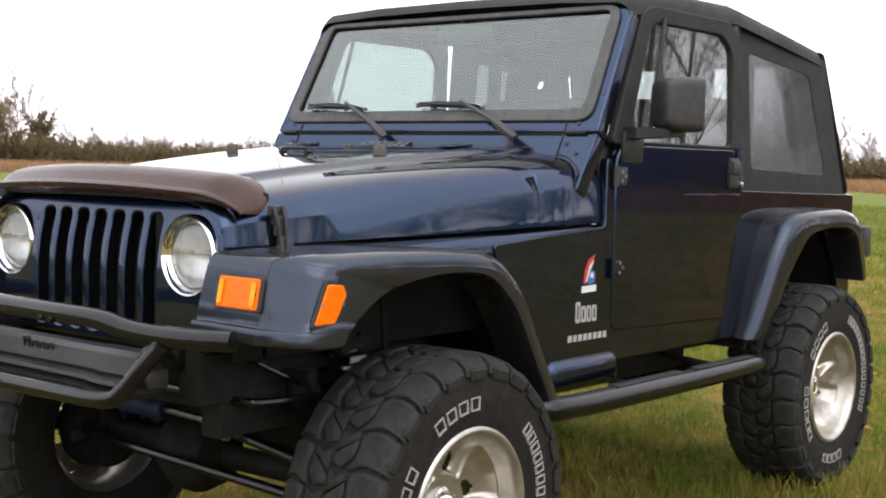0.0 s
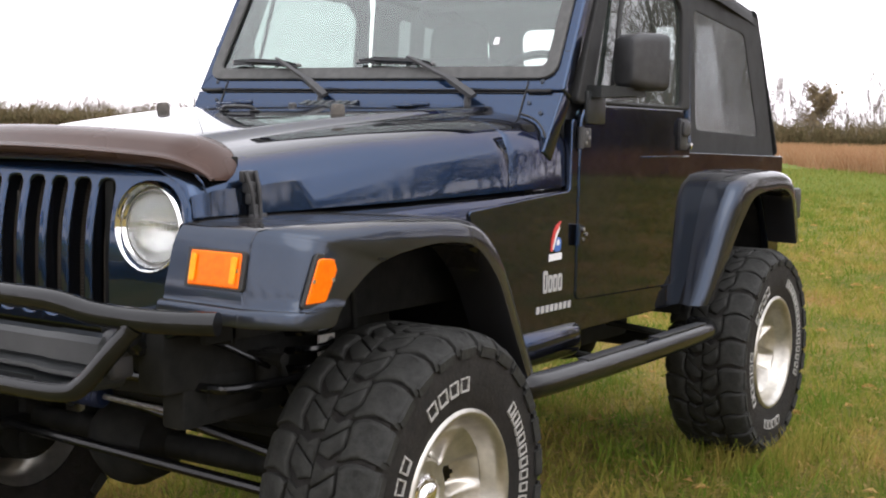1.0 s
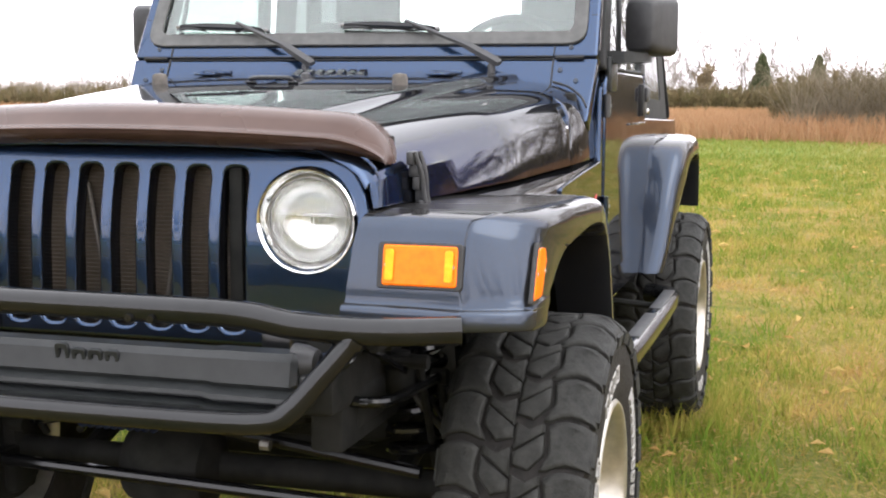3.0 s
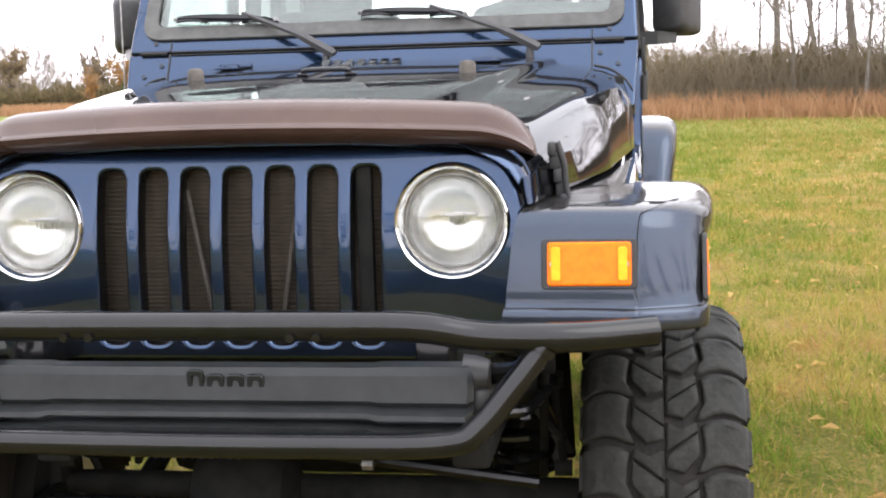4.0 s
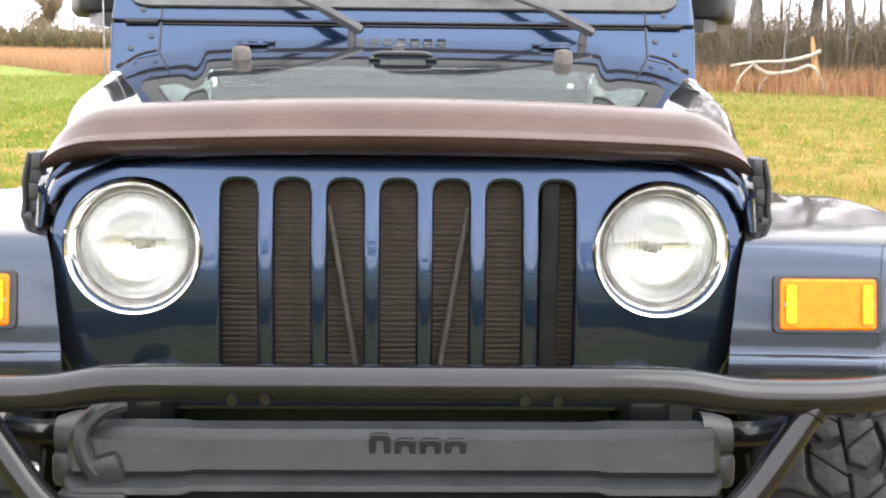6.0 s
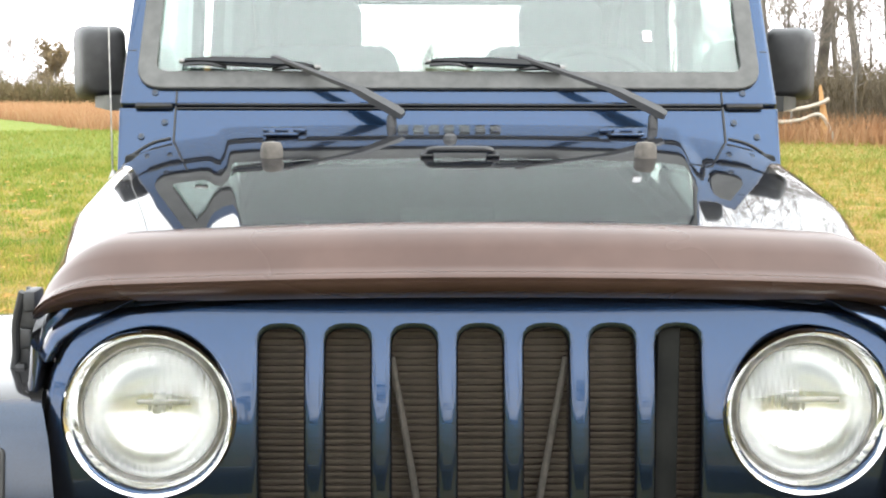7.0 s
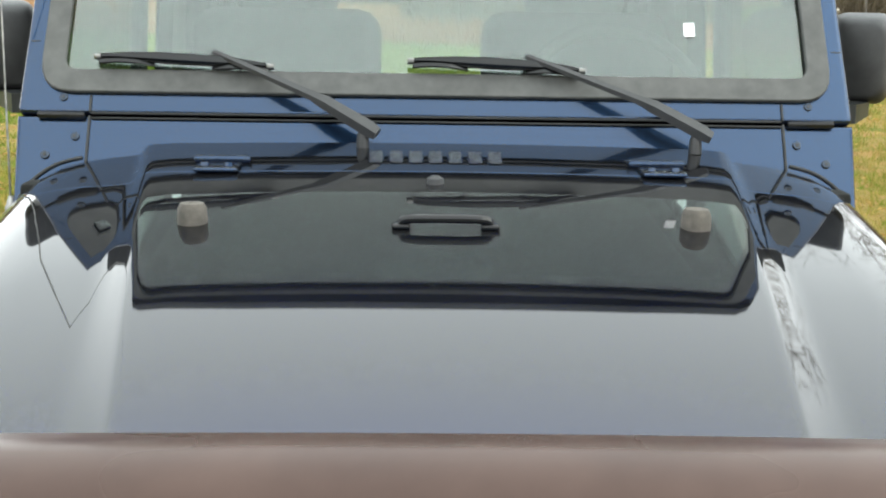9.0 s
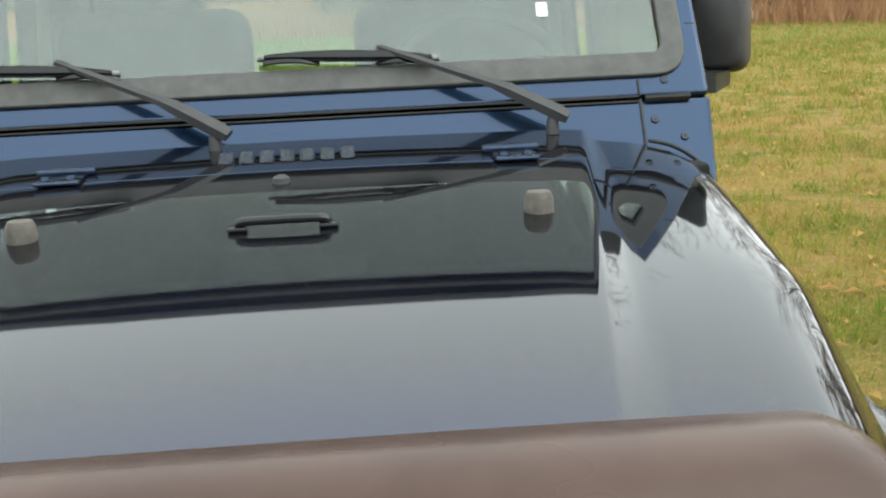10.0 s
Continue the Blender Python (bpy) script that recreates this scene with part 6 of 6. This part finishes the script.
far_spots = [(a, 135 + rnd.uniform(-12, 25), rnd.uniform(0, 360), far_scale(a)) for a in [86 + 0.33 * k + rnd.uniform(-0.5, 0.5) for k in range(203)]]
stand(build_tree("bare_tree", 31, 11, 0.15, 0.66, 0.024, "distant bare tree in the line behind the field"), far_spots[0::3])
stand(build_tree("slender_tree", 37, 12, 0.11, 0.50, 0.024, "distant slender bare tree behind the field"), far_spots[1::3])
stand(build_tree("bare_tree", 44, 9, 0.16, 0.75, 0.024, "distant spreading bare tree behind the field"), far_spots[2::3])
stand(build_tree("oak", 52, 8, 0.16, 0.75, 0.03, "tree with withered rust-brown leaves", 1500, BROWN_LEAF, 0.22),
      [(116.9, 124, 0, 0.62), (118.2, 128, 90, 0.5), (94.5, 125, 40, 0.5), (98.5, 118, 140, 0.5), (148.5, 115, 200, 0.7), (146.6, 130, 20, 0.6), (105.5, 128, 260, 0.7), (151, 120, 70, 0.8), (113.4, 126, 150, 0.55)])
stand(build_cedar(5, 4.2, 1.5), [(117.8, 104, 0, 0.75), (92.0, 122, 80, 1.25), (112.3, 101, 30, 0.5), (90.9, 112, 200, 0.7), (89.6, 108, 250, 1.1), (149.3, 118, 100, 1.5), (150.6, 122, 10, 1.3), (97, 130, 300, 0.8), (102, 125, 140, 0.8)])
ORANGE_LEAF = blade_material("orange_oak_leaves", [(0.0, (0.24, 0.12, 0.045)), (0.6, (0.36, 0.20, 0.08)), (1.0, (0.44, 0.28, 0.12))], [(0.4, (0.30, 0.16, 0.06)), (0.6, (0.38, 0.23, 0.10))])
stand(build_tree("oak", 57, 8, 0.16, 0.78, 0.03, "rounded tree that still holds its orange-brown leaves", 1500, ORANGE_LEAF, 0.18),
      [(111.9, 102, 0, 0.47), (113.7, 110, 120, 0.36), (99.0, 112, 60, 0.5)])
# trees on the other sides, which the paint and glass mirror
ring_spots = [(165 + 7.5 * k + rnd.uniform(-2, 2), 70 + rnd.uniform(-8, 25), rnd.uniform(0, 360), rnd.uniform(0.8, 1.3)) for k in range(34)]
stand(build_tree("bare_tree", 61, 13, 0.2, 0.70, 0.03, "bare tree on the far side of the field", 500, BROWN_LEAF, 0.25), ring_spots)


def brush(name, label, n, a0, a1, d_of, h0, h1, w, lean):
    a = rng.uniform(a0, a1, n)
    d = d_of(a, n)
    clump = 0.6 + 0.4 * np.sin(a * 2.3 + 1.0) * np.sin(a * 5.1) + 0.25 * np.sin(a * 13.7)
    h = (h0 + (h1 - h0) * rng.random(n) ** 1.5) * np.clip(clump + 0.35, 0.35, 1.3)
    v, f = blades(0.4 + d * np.cos(np.radians(a)), -2.0 + d * np.sin(np.radians(a)), h, w * rng.uniform(0.5, 1.5, n), lean)
    tagged(new(name, mesh_from(name, v, f, BRUSH)), label, "brush", kind="stuff")


BRUSH = blade_material("bare_brush", [(0.0, (0.10, 0.08, 0.06)), (0.6, (0.20, 0.165, 0.12)), (1.0, (0.30, 0.25, 0.17))], [(0.35, (0.13, 0.11, 0.08)), (0.6, (0.24, 0.20, 0.14))])
brush("underbrush", "grey-brown leafless underbrush below the trees", 85000, 55, 90, lambda a, n: belt_start(a) + 2 + 28 * rng.random(n), 0.9, 3.0, 0.030, 1.3)
brush("far_brush", "distant grey-brown brush in front of the far trees", 80000, 84, 160, lambda a, n: 118 + 45 * rng.random(n), 1.0, 3.6, 0.08, 1.2)
brush("field_brush", "grey-brown brush on the far side of the field", 14000, 160, 415, lambda a, n: 62 + 40 * rng.random(n), 1.0, 3.6, 0.12, 0.8)

def thicket(name, label, n, a0, a1, d_of, tops, size):
    """A dense bank of shrubs: small leaf and twig flecks under an uneven top line."""
    a = rng.uniform(a0, a1, n)
    top = np.interp(a, *zip(*tops)) * (0.86 + 0.16 * np.sin(a * 4.1 + 0.7) * np.sin(a * 9.3) + 0.10 * np.sin(a * 23.0) + 0.07 * np.sin(a * 57.0))
    z = top * rng.random(n) ** 0.75
    d = d_of(a, n)
    c = np.stack([0.4 + d * np.cos(np.radians(a)), -2.0 + d * np.sin(np.radians(a)), z], -1)
    v = (c[:, None, :] + rng.normal(0, 1, (n, 3, 3)) * np.array([size, size, size * 1.7])).reshape(-1, 3)
    tagged(new(name, mesh_from(name, v, np.arange(n * 3).reshape(-1, 3), SHRUB)), label, "shrubs", kind="stuff")


SHRUB = blade_material("brown_olive_shrubs", [(0.0, (0.075, 0.060, 0.032)), (0.5, (0.135, 0.110, 0.060)), (1.0, (0.20, 0.165, 0.085))], [(0.36, (0.085, 0.085, 0.035)), (0.5, (0.13, 0.105, 0.060)), (0.62, (0.19, 0.135, 0.075))])
thicket("far_thicket", "distant brown and olive shrubs behind the tall grass", 60000, 84, 160, lambda a, n: 116 + 9 * rng.random(n),
        [(84, 2.6), (92, 2.5), (100, 2.0), (112, 2.4), (122, 1.8), (140, 2.1), (145.5, 2.5), (147, 3.3), (150, 3.6), (160, 3.0)], 0.16)
thicket("edge_thicket", "brown leafless shrubs below the near trees", 60000, 55, 91, lambda a, n: belt_start(a) + 4 + 9 * rng.random(n),
        [(55, 1.9), (70, 1.7), (76, 1.9), (82, 2.2), (91, 2.0)], 0.075)

# broken tree with a bleached fallen limb
bm = bmesh.new()
tube(bm, catmull([(0.2, 0, -0.1), (0.15, 0, 0.8), (0.0, 0, 1.7), (-0.08, 0.02, 2.3)], 3), 0.22, 8, True, 0.05)
stump = thing("broken_trunk", "splintered orange-brown broken tree trunk", "tree")
part("trunk", bm, SPLIT_WOOD, stump)
stump.matrix_basis = place(73.1, 40.4) @ Matrix.Scale(0.74, 4)
fallen = thing("fallen_limb", "bleached bare fallen limb propped on its branches", "branch")
for nm, pts, r0, r1 in (("limb", [(-2.4, 0, 1.25), (-1.3, 0, 1.45), (0.0, 0.1, 1.5), (1.1, 0, 1.75), (1.6, 0, 2.0)], 0.05, 0.10),
                        ("limb", [(-1.4, 0.2, 1.35), (-0.7, 0.1, 0.95), (0.4, 0, 1.05), (1.2, 0, 1.3), (1.7, 0.1, 0.6), (1.9, 0.1, -0.1)], 0.09, 0.08),
                        ("limb", [(-1.3, 0, 1.4), (-1.9, 0, 0.8), (-2.2, 0, -0.1)], 0.06, 0.04), ("limb", [(-0.6, 0.1, 0.95), (-1.0, 0.1, 0.4), (-1.1, 0, -0.1)], 0.05, 0.04)):
    bm = bmesh.new()
    tube(bm, catmull(pts, 4), r0, 7, True, r1)
    part(nm, bm, PALE_BARK, fallen)
fallen.matrix_basis = place(74.3, 40.2, 0) @ pose(0, 0, -0.02, 0, 0, -14) @ Matrix.Scale(0.66, 4)

# the woods' edge goes on beyond the view, where paint and windows mirror it
thicket("woods_edge_thicket", "brown leafless shrubs along the edge of the woods", 30000, 12, 56, lambda a, n: 42 + 9 * rng.random(n), [(12, 2.4), (34, 2.8), (56, 1.9)], 0.14)
